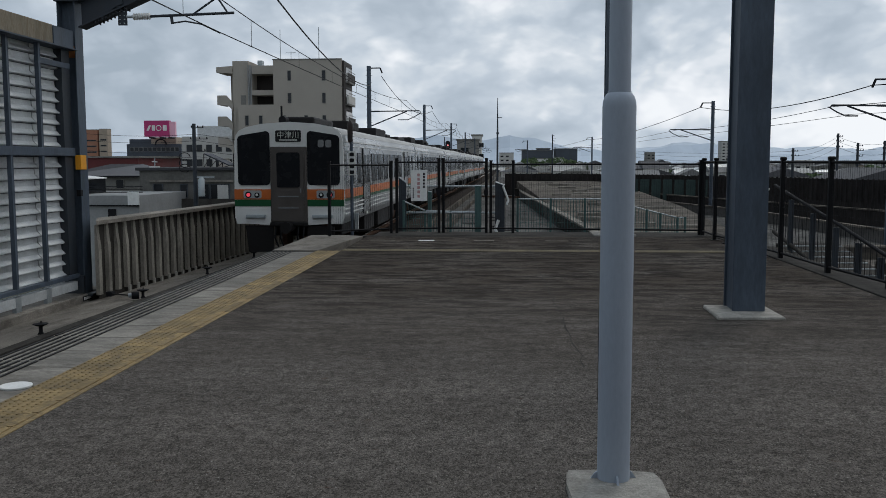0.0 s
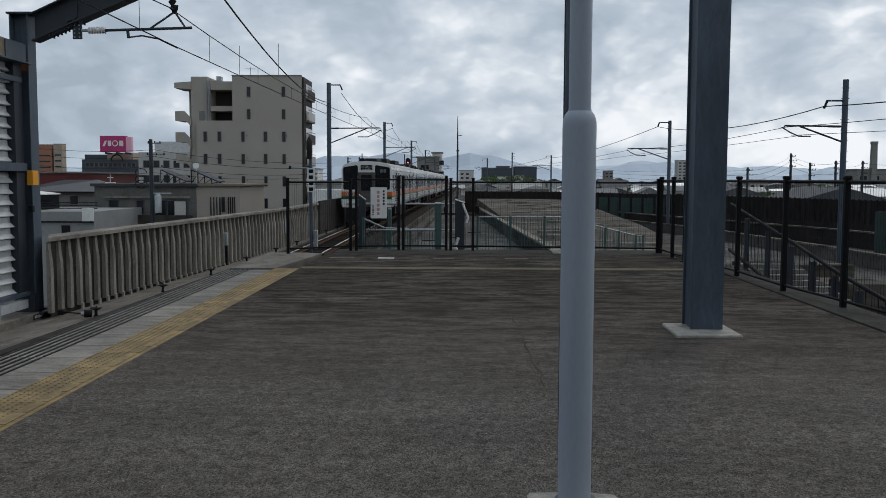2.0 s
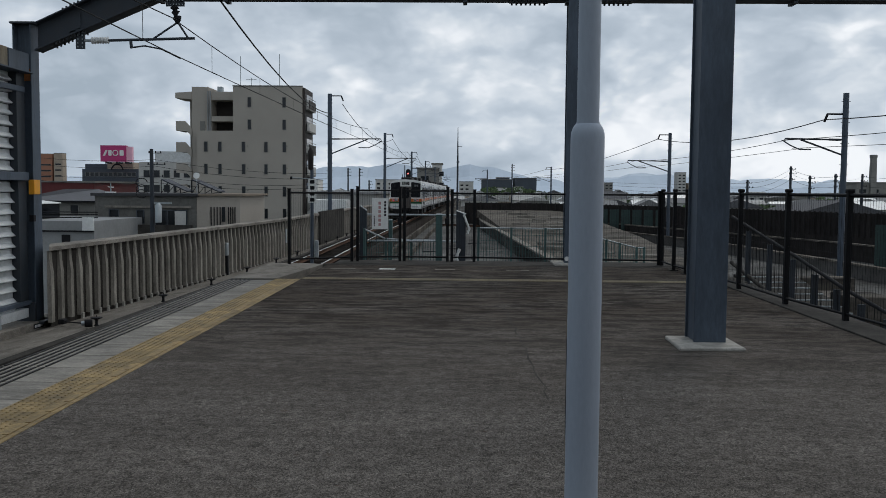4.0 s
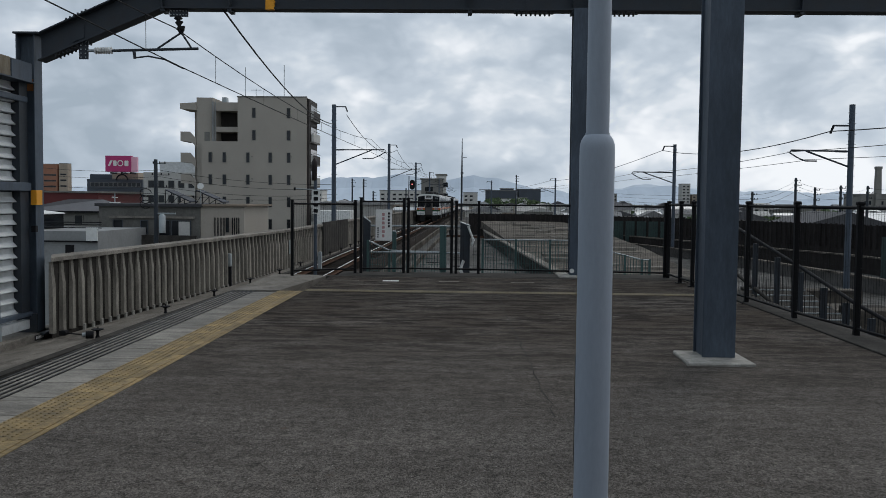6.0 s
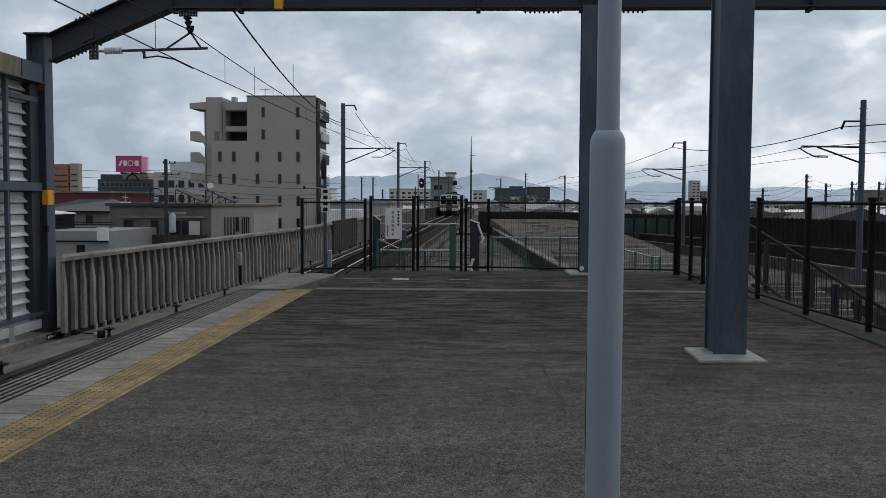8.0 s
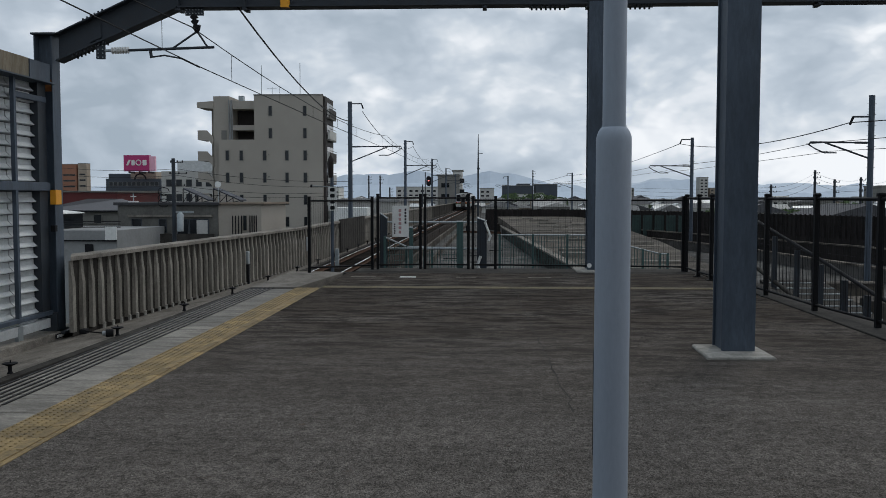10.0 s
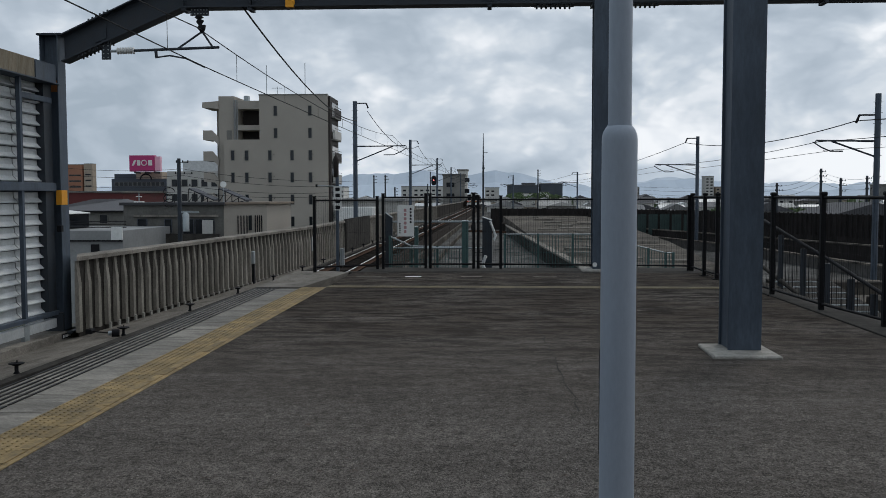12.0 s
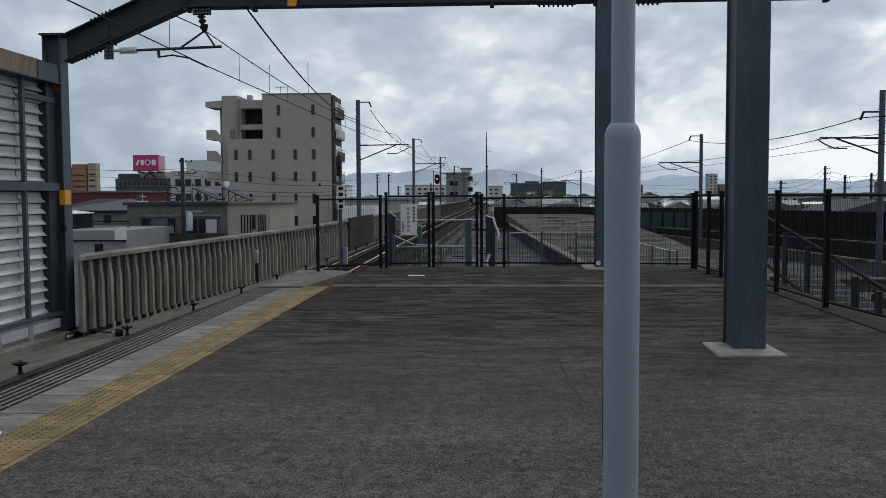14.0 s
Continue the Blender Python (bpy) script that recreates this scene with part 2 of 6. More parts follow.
CERAMIC = material("white_ceramic", (0.62, 0.62, 0.6), 0.25, vary=0.08, bump=0)
PLASTER = material("grey_render", (0.36, 0.33, 0.29), 0.9, vary=0.07, scale=0.25, fine=8, stain=0.12, stain_color=(0.3, 0.28, 0.25))
# for dark balcony fronts, and as painted shade in the loggia and stair recesses
PLASTER_DARK = material("shaded_dark_balcony", (0.045, 0.038, 0.035), 0.7, vary=0.15)
DARK_GLASS = material("dark_window_glass", (0.012, 0.014, 0.017), 0.08, vary=0.1, bump=0, spec=0.35)
EARTH = material("far_ground", (0.11, 0.115, 0.1), 1.0, vary=0.4, scale=0.02, fine=0.3, bump=0)


# ---- mesh helpers ----
def box(bm, x0, x1, y0, y1, z0, z1, bevel=0.0):
    vs = [bm.verts.new((x, y, z)) for x in (x0, x1) for y in (y0, y1) for z in (z0, z1)]
    fs = [bm.faces.new([vs[i] for i in f]) for f in ((0, 1, 3, 2), (4, 6, 7, 5), (0, 4, 5, 1), (2, 3, 7, 6), (0, 2, 6, 4), (1, 5, 7, 3))]
    if bevel:
        bmesh.ops.bevel(bm, geom=list({e for f in fs for e in f.edges}), offset=bevel, segments=2, affect="EDGES", profile=0.5)
    return bm


def tube(bm, points, r, seg=8, caps=True):
    """A round bar along points; r is one radius or one for each point."""
    pts = [Vector(p) for p in points]
    rs = r if isinstance(r, (list, tuple)) else [r] * len(pts)
    rings = []
    for i, p in enumerate(pts):
        d = (pts[min(i + 1, len(pts) - 1)] - pts[max(i - 1, 0)]).normalized()
        a = d.orthogonal().normalized() if not rings else (side - d * side.dot(d)).normalized()
        side, c = a, d.cross(a)
        rings.append([bm.verts.new(p + rs[i] * (math.cos(2 * math.pi * k / seg) * a + math.sin(2 * math.pi * k / seg) * c)) for k in range(seg)])
    for u, v in zip(rings, rings[1:]):
        for k in range(seg):
            f = bm.faces.new((u[k], u[(k + 1) % seg], v[(k + 1) % seg], v[k]))
            f.smooth = seg > 5
    if caps:
        for ring in (rings[0][::-1], rings[-1]):
            bm.faces.new([bm.verts.new(v.co) for v in ring])
    return bm


def prism(bm, outline, axis, a, b):
    """An outline of (u, v) pushed along an axis from a to b."""
    def at(u, v, w):
        return {"x": (w, u, v), "y": (u, w, v), "z": (u, v, w)}[axis]
    lo = [bm.verts.new(at(u, v, a)) for u, v in outline]
    hi = [bm.verts.new(at(u, v, b)) for u, v in outline]
    n = len(outline)
    bm.faces.new(lo)
    bm.faces.new(hi[::-1])
    for i in range(n):
        bm.faces.new((lo[i], hi[i], hi[(i + 1) % n], lo[(i + 1) % n]))
    return bm


def sweep(bm, path, outline):
    """An outline of (offset to the right, z) carried along a plan path of (x, y)."""
    rows = []
    for i, (x, y) in enumerate(path):
        d = (Vector(path[min(i + 1, len(path) - 1)]) - Vector(path[max(i - 1, 0)])).normalized()
        rows.append([bm.verts.new((x + d.y * o, y - d.x * o, z)) for o, z in outline])
    n = len(outline)
    for u, v in zip(rows, rows[1:]):
        for k in range(n):
            bm.faces.new((u[k], u[(k + 1) % n], v[(k + 1) % n], v[k]))
    bm.faces.new(rows[0])
    bm.faces.new(rows[-1][::-1])
    return bm


def mesh_of(name, bm, *mats):
    bmesh.ops.recalc_face_normals(bm, faces=bm.faces)
    me = bpy.data.meshes.new(name)
    bm.to_mesh(me)
    bm.free()
    for m in mats:
        me.materials.append(m)
    return me


def part(name, bm, mat, parent=None, label=""):
    ob = new(name, mesh_of(name, bm, mat))
    if parent:
        ob.parent = parent
    if label:
        ob["label"] = label
    return ob


def piece(name, me, parent, x=0, y=0, z=0, rz=0.0):
    """One of many alike pieces, on a shared mesh."""
    ob = new(name, me)
    ob.parent = parent
    ob.location, ob.rotation_euler[2] = (x, y, z), rz
    return ob


def thing(name, label, category, group="", kind="", at=(0, 0, 0)):
    ob = new(name)
    ob.location = at
    return tagged(ob, label, category, group, kind)


def B():
    return bmesh.new()


def curve_x(knots, y):
    for (x0, y0), (x1, y1) in zip(knots, knots[1:]):
        if y <= y1:
            break
    return x0 + (x1 - x0) * (y - y0) / (y1 - y0)


TRACK = [(-5.6, -60), (-5.62, 20), (-5.65, 45), (-5.53, 60), (-5.3, 80), (-4.97, 107), (-4.48, 148), (-3.72, 228), (-4.2, 300), (-8.0, 400)]
WALL = [(-9.2, 19.0), (-8.83, 24.2), (-8.35, 30.5), (-7.8, 38.8), (-7.7, 60), (-7.4, 90), (-6.9, 130), (-6.2, 190), (-6.6, 290), (-10.0, 400)]


def track_x(y):
    return curve_x(TRACK, y)


def fine_path(knots, y0, y1, step=4.0, off=0.0):
    n = max(1, int((y1 - y0) / step))
    return [(curve_x(knots, y0 + (y1 - y0) * i / n) + off, y0 + (y1 - y0) * i / n) for i in range(n + 1)]


# ---- platform ----
def build_platform():
    p = thing("platform", "dark asphalt railway platform with concrete edge and yellow tactile strip", "platform", kind="structure")
    part("surface", box(B(), -2.86, 4.45, -14, 18.75, -0.25, 0.0), ASPHALT, p)
    part("body", box(B(), -3.95, 4.6, -14, 18.7, -1.9, -0.254), CONCRETE, p)
    part("end_kerb", box(B(), -3.0, 4.75, 18.754, 18.98, -1.9, 0.004), KERB, p)
    part("side_kerb", box(B(), 4.454, 4.95, -14, 18.75, -1.9, 0.02, 0.01), KERB, p)
    # corner slab, of bare concrete
    bm = prism(B(), [(-4.1, 15.62), (-3.29, 15.62), (-2.95, 18.75), (-3.3, 18.98), (-4.1, 18.98)], "z", -0.25, 0.006)
    part("corner_slab", bm, CONCRETE, p)
    # paint marks and the small square covers near the end
    for x, w, l, m in ((-1.51, 0.32, 0.17, WHITE), (-0.35, 0.4, 0.12, CONCRETE), (-2.4, 0.5, 0.1, CONCRETE), (1.1, 0.45, 0.1, CONCRETE)):
        part("mark", box(B(), x - w / 2, x + w / 2, 17.8 - l / 2, 17.8 + l / 2, 0.0, 0.005), m, p)
    part("round_mark", tube(B(), [(-3.42, 5.77, 0.001), (-3.42, 5.77, 0.012)], 0.11, 24), WHITE, p)
    # coping with anti-slip ribs
    slab = mesh_of("coping_slab", box(B(), -4.1, -3.295, 0.008, 0.592, -0.25, -0.002, 0.004), COPING)
    for i in range(28):
        piece("coping_slab", slab, p, y=-1.4 + i * 0.6)
    part("coping_bed", box(B(), -4.08, -3.3, -1.4, 15.6, -0.3, -0.012), KERB, p)
    bm = B()
    for k in range(6):
        box(bm, -4.072 + k * 0.074, -4.052 + k * 0.074, 0.0, 0.96, -0.001, 0.008)
    rib = mesh_of("grip_strip", bm, RUBBER)
    for i in range(17):
        piece("grip_strip", rib, p, y=-1.38 + i)
    # tactile tiles with studs and the inner guide bar
    bm = box(B(), 0.0, 0.3, 0.002, 0.298, -0.2, 0.003)
    for i in range(5):
        for j in range(5):
            cx, cy = 0.03 + i * 0.06, 0.03 + j * 0.06
            lo = [bm.verts.new((cx + 0.013 * math.cos(a), cy + 0.013 * math.sin(a), 0.003)) for a in (0.5, 2.07, 3.64, 5.21)]
            hi = [bm.verts.new((cx + 0.008 * math.cos(a), cy + 0.008 * math.sin(a), 0.009)) for a in (0.5, 2.07, 3.64, 5.21)]
            bm.faces.new(hi)
            for k in range(4):
                bm.faces.new((lo[k], lo[(k + 1) % 4], hi[(k + 1) % 4], hi[k]))
    tile = mesh_of("tactile_tile", bm, YELLOW)
    bm = box(B(), 0.302, 0.428, 0.002, 0.298, -0.2, 0.003)
    box(bm, 0.345, 0.385, 0.01, 0.29, 0.003, 0.009)
    bar = mesh_of("guide_bar_tile", bm, YELLOW)
    for i in range(55):
        piece("tactile_tile", tile, p, -3.292, -0.9 + i * 0.3)
        piece("guide_bar_tile", bar, p, -3.292, -0.9 + i * 0.3)
    worn = tile.copy()
    worn.materials.clear()
    worn.materials.append(FADED)
    for i in range(24):
        piece("tactile_tile", worn, p, -2.858 + i * 0.3, 15.62, 0.003)
    return p


# ---- steel frame ----
def h_column(name, x, y, z0, z1, w, d, label, mat):
    c = thing(name, label, "column", "steel frame columns")
    t, web = 0.02, 0.014
    bm = B()
    box(bm, x - w / 2, x + w / 2, y - d / 2, y - d / 2 + t, z0, z1, 0.003)
    part("front_flange", bm, mat, c)
    part("rear_flange", box(B(), x - w / 2, x + w / 2, y + d / 2 - t, y + d / 2, z0, z1, 0.003), mat, c)
    part("side_plate", box(B(), x - w / 2 + 0.025, x - w / 2 + 0.039, y - d / 2 + t, y + d / 2 - t, z0, z1), mat, c)
    part("side_plate", box(B(), x + w / 2 - 0.039, x + w / 2 - 0.025, y - d / 2 + t, y + d / 2 - t, z0, z1), mat, c)
    return c


def build_crack():
    """A thin wandering crack along the paving joint."""
    k = thing("pavement_crack", "thin dark crack wandering along the asphalt", "crack", kind="structure")
    bm, rng, last = B(), random.Random(8), None
    for i in range(75):
        y = 6.6 + i * 0.14
        x = 0.66 - 0.018 * (y - 7.4) + rng.uniform(-0.022, 0.022)
        w = rng.uniform(0.003, 0.009)
        row = [bm.verts.new((x - w, y, 0.004)), bm.verts.new((x + w, y, 0.004))]
        if last:
            bm.faces.new((last[0], last[1], row[1], row[0]))
        last = row
    part("crack", bm, KERB, k)


def build_frame():
    c = h_column("steel_column", 2.583, 9.37, 0.03, 7.0, 0.335, 0.38, "blue-grey painted steel column on a concrete pad", STEEL)
    bm = prism(B(), [(2.19, 8.83), (2.86, 8.83), (2.86, 9.62), (2.21, 9.6)], "z", -0.1, 0.03)
    bmesh.ops.bevel(bm, geom=bm.edges[:], offset=0.012, segments=1, affect="EDGES")
    part("concrete_pad", bm, PAD, c, "chipped concrete pad")
    c = h_column("steel_column", 2.37, 19.5, -0.05, 5.7, 0.34, 0.36, "blue-grey painted steel column at the platform's end", STEEL)
    part("concrete_pad", box(B(), 1.95, 2.85, 18.985, 19.95, -1.9, 0.04, 0.02), PAD, c)
    part("paper_mark", tube(B(), [(2.25, 19.318, 0.13), (2.25, 19.315, 0.13)], 0.05, 12), WHITE, c)
    c = thing("steel_column", "dark blue-grey steel column at the trackside wall", "column", "steel frame columns")
    for x in (-9.78, -9.402):
        part("flange", box(B(), x, x + 0.022, 19.35, 19.72, -1.4, 5.1, 0.003), STEEL, c)
    part("web", box(B(), -9.758, -9.402, 19.55, 19.565, -1.4, 5.1), STEEL, c)
    part("base_plate", box(B(), -9.93, -9.18, 19.25, 19.95, -1.42, -1.36, 0.01), BEAM, c)
    part("foot_gusset", box(B(), -9.8, -9.36, 19.26, 19.34, -1.36, -0.95, 0.01), BEAM, c)
    part("rust_patch", box(B(), -9.68, -9.402, 19.542, 19.549, 3.9, 4.16), RUST, c, "rust-orange primer patch")
    part("orange_tag", box(B(), -9.48, -9.35, 19.325, 19.349, 1.42, 1.74, 0.006), ORANGE, c, "orange tag")
    part("orange_tag", box(B(), -9.378, -9.352, 19.35, 19.6, 1.42, 1.74, 0.006), ORANGE, c, "orange tag")
    part("small_box", box(B(), -9.44, -9.34, 19.24, 19.349, 0.83, 0.97, 0.008), INK, c)
    part("knee_plate", box(B(), -9.82, -9.27, 19.3, 19.9, 5.1, 5.14), BEAM, c)

    # the portal beam: a raking haunch and a level girder, both of I section
    g = thing("portal_beam", "dark steel portal beam over the track with bolted splices", "steel beam", kind="")
    y0, y1 = 19.35, 19.75
    bm = prism(B(), [(-9.3, 4.56), (-6.62, 5.69), (-6.62, 6.3), (-9.3, 5.1)], "y", 19.53, 19.57)
    part("haunch_web", bm, BEAM, g)
    part("haunch_lower_flange", prism(B(), [(-9.3, 4.53), (-6.62, 5.66), (-6.62, 5.69), (-9.3, 4.56)], "y", y0, y1), BEAM, g)
    part("haunch_upper_flange", prism(B(), [(-9.3, 5.1), (-6.62, 6.3), (-6.62, 6.33), (-9.3, 5.13)], "y", y0, y1), BEAM, g)
    part("girder_web", box(B(), -6.61, 14, 19.53, 19.57, 5.69, 6.3), BEAM, g)
    part("girder_lower_flange", box(B(), -6.61, 14, y0, y1, 5.66, 5.69), BEAM, g)
    part("girder_upper_flange", box(B(), -6.61, 14, y0, y1, 6.3, 6.33), BEAM, g)
    for x in (-6.6, -5.15, 0.0, 2.2, 2.54, 7.0):
        part("stiffener", box(B(), x - 0.01, x + 0.01, y0 + 0.01, 19.53, 5.69, 6.3), BEAM, g)
        part("stiffener", box(B(), x - 0.045, x + 0.045, y0 + 0.02, y1 - 0.02, 5.6, 5.66), BEAM, g)
    part("orange_tag", box(B(), -4.36, -4.18, y0 - 0.012, y0 + 0.12, 5.64, 5.86), ORANGE, g, "orange tag")
    bolt = mesh_of("bolt", tube(B(), [(0, 0, -0.05), (0, 0, 0)], 0.022, 6), BEAM)
    for i in range(9):
        x = -8.95 + i * 0.085
        zl, zu = 4.53 + (x + 9.3) * 0.4216, 5.13 + (x + 9.3) * 0.4478
        for y in (y0 + 0.06, y1 - 0.06):
            piece("bolt", bolt, g, x, y, zl)
            if 2 < i:
                piece("bolt", bolt, g, x, y, zu + 0.05)
    part("splice_plate", prism(B(), [(-8.6, 4.95), (-8.35, 5.05), (-8.35, 5.35), (-8.6, 5.25)], "y", 19.5, 19.53), BEAM, g)
    for x0 in (0.95, 2.75):
        part("splice_plate", box(B(), x0, x0 + 0.85, y0 + 0.02, y1 - 0.02, 5.64, 5.66), BEAM, g)
        for i in range(8):
            piece("bolt", bolt, g, x0 + 0.06 + i * 0.1, y0 + 0.07, 5.645)
            piece("bolt", bolt, g, x0 + 0.06 + i * 0.1, y1 - 0.07, 5.645)
        part("splice_plate", box(B(), x0 + 0.25, x0 + 0.45, 19.5, 19.53, 5.72, 6.25), BEAM, g)


def perforated(name, x0, x1, z0, z1, y, nx, nz, parent):
    part(name, box(B(), x0, x1, y, y + 0.03, z0, z1), BEAM, parent)
    hole = mesh_of("bolt", tube(B(), [(0, -0.02, 0), (0, 0.0, 0)], 0.014, 6), GALV)
    for i in range(nx):
        for j in range(nz):
            piece("bolt", hole, parent, x0 + (x1 - x0) * (i + 0.5) / nx, y, z0 + (z1 - z0) * (j + 0.5) / nz)


def insulator(parent, a, b, n, r):
    a, b = Vector(a), Vector(b)
    pts, rs = [], []
    for i in range(n):
        for f, q in ((0.0, 0.45), (0.35, 1.0), (0.6, 1.0), (0.75, 0.45)):
            pts.append(a.lerp(b, (i + f) / n))
            rs.append(r * q)
    return part("insulator", tube(B(), pts, rs, 12), CERAMIC, parent, "white ribbed ceramic insulator")


def build_catenary_bracket():
    c = thing("catenary_bracket", "steel catenary support with white ribbed insulator under the beam", "catenary bracket")
    perforated("hanger_plate", -8.44, -8.24, 4.58, 5.0, 19.45, 2, 5, c)
    perforated("hanger_plate", -6.46, -6.06, 5.5, 5.66, 19.45, 6, 2, c)
    part("fitting", tube(B(), [(-8.24, 19.45, 4.76), (-8.08, 19.45, 4.76)], 0.03), GALV, c)
    insulator(c, (-8.1, 19.45, 4.76), (-7.7, 19.45, 4.77), 7, 0.075)
    part("tube_arm", tube(B(), [(-7.72, 19.45, 4.765), (-5.84, 19.45, 4.82)], 0.03), BEAM, c)
    part("brace", tube(B(), [(-6.75, 19.45, 4.8), (-6.22, 19.45, 5.15)], 0.022), BEAM, c)
    part("brace", tube(B(), [(-5.98, 19.45, 4.82), (-6.2, 19.45, 5.15)], 0.022), BEAM, c)
    pts = [(-6.27, 19.45, 5.52), (-6.27, 19.45, 5.46), (-6.27, 19.45, 5.42), (-6.25, 19.45, 5.38), (-6.25, 19.45, 5.3), (-6.22, 19.45, 5.26), (-6.21, 19.45, 5.2), (-6.21, 19.45, 5.12)]
    part("stack_insulator", tube(B(), pts, [0.03, 0.1, 0.035, 0.09, 0.035, 0.1, 0.07, 0.03], 12), INK, c)
    part("drop_bracket", tube(B(), [(-7.24, 19.45, 4.78), (-7.22, 19.45, 4.6)], 0.035), BEAM, c)
    arc = [(-7.2, 19.46, 4.62), (-6.95, 19.5, 4.66), (-6.6, 19.55, 4.6), (-6.2, 19.6, 4.41)]
    part("steady_arm", tube(B(), arc, 0.018), BEAM, c)


# ---- trackside: noise barrier, parapet, track ----
def build_barrier():
    b = thing("noise_barrier", "galvanised louvred noise barrier in a blue-grey steel frame", "noise barrier", kind="structure")
    part("header", box(B(), -9.62, -9.42, 3.0, 18.42, 4.05, 4.46, 0.006), RUST_PALE, b, "rust-stained header beam")
    part("header_joint", box(B(), -9.64, -9.4, 18.424, 19.3, 4.05, 4.45, 0.006), STEEL, b)
    part("header_flange", box(B(), -9.7, -9.3, 3.0, 19.34, 4.02, 4.047), STEEL, b)
    part("mid_rail", box(B(), -9.6, -9.45, 3.0, 19.3, 1.72, 1.9, 0.01), STEEL, b)
    part("bottom_rail", box(B(), -9.6, -9.45, 3.0, 19.3, -0.99, -0.9, 0.01), STEEL, b)
    part("sill_beam", box(B(), -9.62, -9.47, 3.0, 19.2, -1.26, -1.06, 0.01), LOUVRE, b)
    part("tie_rail", box(B(), -9.58, -9.5, 17.9, 19.3, 3.62, 3.74, 0.01), STEEL, b)
    part("plinth", box(B(), -9.95, -9.28, 3.0, 20.5, -1.95, -1.36, 0.015), CONCRETE, b, "concrete plinth with a small number plate")
    plate = part("label_plate", box(B(), -9.279, -9.27, 19.0, 19.45, -1.5, -1.39), INK, b)
    for i in range(6):
        part("label_bar", box(B(), -9.27, -9.267, 19.05 + i * 0.06, 19.09 + i * 0.06, -1.475, -1.415), WHITE, plate)
    for i in range(12):
        y = 17.9 - 1.21 * i
        part("post", box(B(), -9.55, -9.46, y - 0.045, y + 0.045, -1.0, 4.05, 0.006), STEEL, b)
        part("foot", box(B(), -9.55, -9.46, y - 0.1, y + 0.1, -1.36, -1.06, 0.006), GALV, b)
    # one louvre blade: upright top, face raking outwards, drip lip and a shaded gap to the next
    out = [(-9.7, 0.238), (-9.688, 0.236), (-9.68, 0.125), (-9.605, 0.05), (-9.592, 0.045), (-9.592, 0.026), (-9.606, 0.02), (-9.7, 0.012)]
    blade = mesh_of("louvre_blade", prism(B(), out, "y", 0.001, 1.209), LOUVRE)
    short = mesh_of("louvre_blade", prism(B(), out, "y", 0.001, 1.0), LOUVRE)
    # added sheet behind the blades, dark so that the gaps read as shade
    part("back_sheet", box(B(), -9.74, -9.702, 3.0, 19.3, -0.95, 4.02), BEAM, b, "dark sheet added for the shade in the louvre gaps")
    # dark filler standing in for the shaded gap between blades and column
    part("end_post", box(B(), -9.68, -9.515, 18.94, 19.3, -0.95, 4.02), BEAM, b)
    levels = [-0.93 + 0.2385 * k for k in range(11)] + [1.9 + 0.2385 * k for k in range(9)]
    for z in levels:
        piece("louvre_blade", short, b, 0, 17.93, z)
        for i in range(12):
            piece("louvre_blade", blade, b, 0, 17.9 - 1.21 * (i + 1), z)


# stained panel concrete, its base colour darkened to carry the shade between ribs
PANEL_SHADE = material("shaded_stained_panel", (0.05, 0.045, 0.04), 0.9, vary=0.35, scale=1.8, fine=35, stain=0.8, stain_color=(0.022, 0.02, 0.018), stretch=(1, 1, 0.3))


def build_parapet():
    w = thing("parapet", "weathered ribbed concrete viaduct parapet beside the track", "parapet wall", kind="structure")
    def mitred(profile):
        bm, front = sweep(B(), fine_path(WALL, 19.12, 400), profile), curve_x(WALL, 19.12) + 0.24
        for v in bm.verts:
            if v.co.y < 19.2:
                v.co.y += 2.2 * (front - v.co.x)
        return bm

    part("panel", mitred([(0.13, -2.6), (0.13, 0.19), (-0.14, 0.19), (-0.14, -2.6)]), PANEL_SHADE, w, "stained recessed panel, darkened for shade between the ribs")
    part("coping", mitred([(0.24, 0.2), (0.24, 0.285), (0.21, 0.3), (-0.16, 0.3), (-0.16, 0.192), (0.0, 0.192)]), CONCRETE, w)
    # rib: shallow under the coping, fuller below
    bm, rings = B(), []
    for z, d, half, spread in ((-1.38, 0.212, 0.066, 0.02), (-0.3, 0.208, 0.062, 0.02), (-0.05, 0.175, 0.058, 0.012), (0.19, 0.16, 0.055, 0.008)):
        rings.append([bm.verts.new((u, v, z)) for u, v in ((0.125, -half - spread), (d, -half), (d, half), (0.125, half + spread))])
    for u, v in zip(rings, rings[1:]):
        for k in range(4):
            bm.faces.new((u[k], u[(k + 1) % 4], v[(k + 1) % 4], v[k]))
    bm.faces.new(rings[0])
    bm.faces.new(rings[-1][::-1])
    rib = mesh_of("rib", bm, PARAPET)
    foot = mesh_of("rib_foot", box(B(), 0.2, 0.25, -0.045, 0.045, -1.52, -1.33, 0.01), PAD)
    y = 19.3
    rest, count = B(), 0
    while y < 120:
        x = curve_x(WALL, y)
        a = math.atan2(curve_x(WALL, y + 1) - x, 1)
        if count < 110:
            piece("rib", rib, w, x, y, 0, -a)
            if 20.3 < y < 40:
                piece("rib_foot", foot, w, x, y, 0, -a)
        else:
            box(rest, x + 0.125, x + 0.2, y - 0.07, y + 0.07, -1.4, 0.189)
        y += 0.43
        count += 1
    tagged(part("far_ribs", rest, PARAPET, w), kind="stuff")
    # taller screen further on
    part("tall_panel", sweep(B(), fine_path(WALL, 47, 56, 4, 0.25), [(0.06, -1.4), (0.06, 0.4), (-0.06, 0.4), (-0.06, -1.4)]), KERB, w)


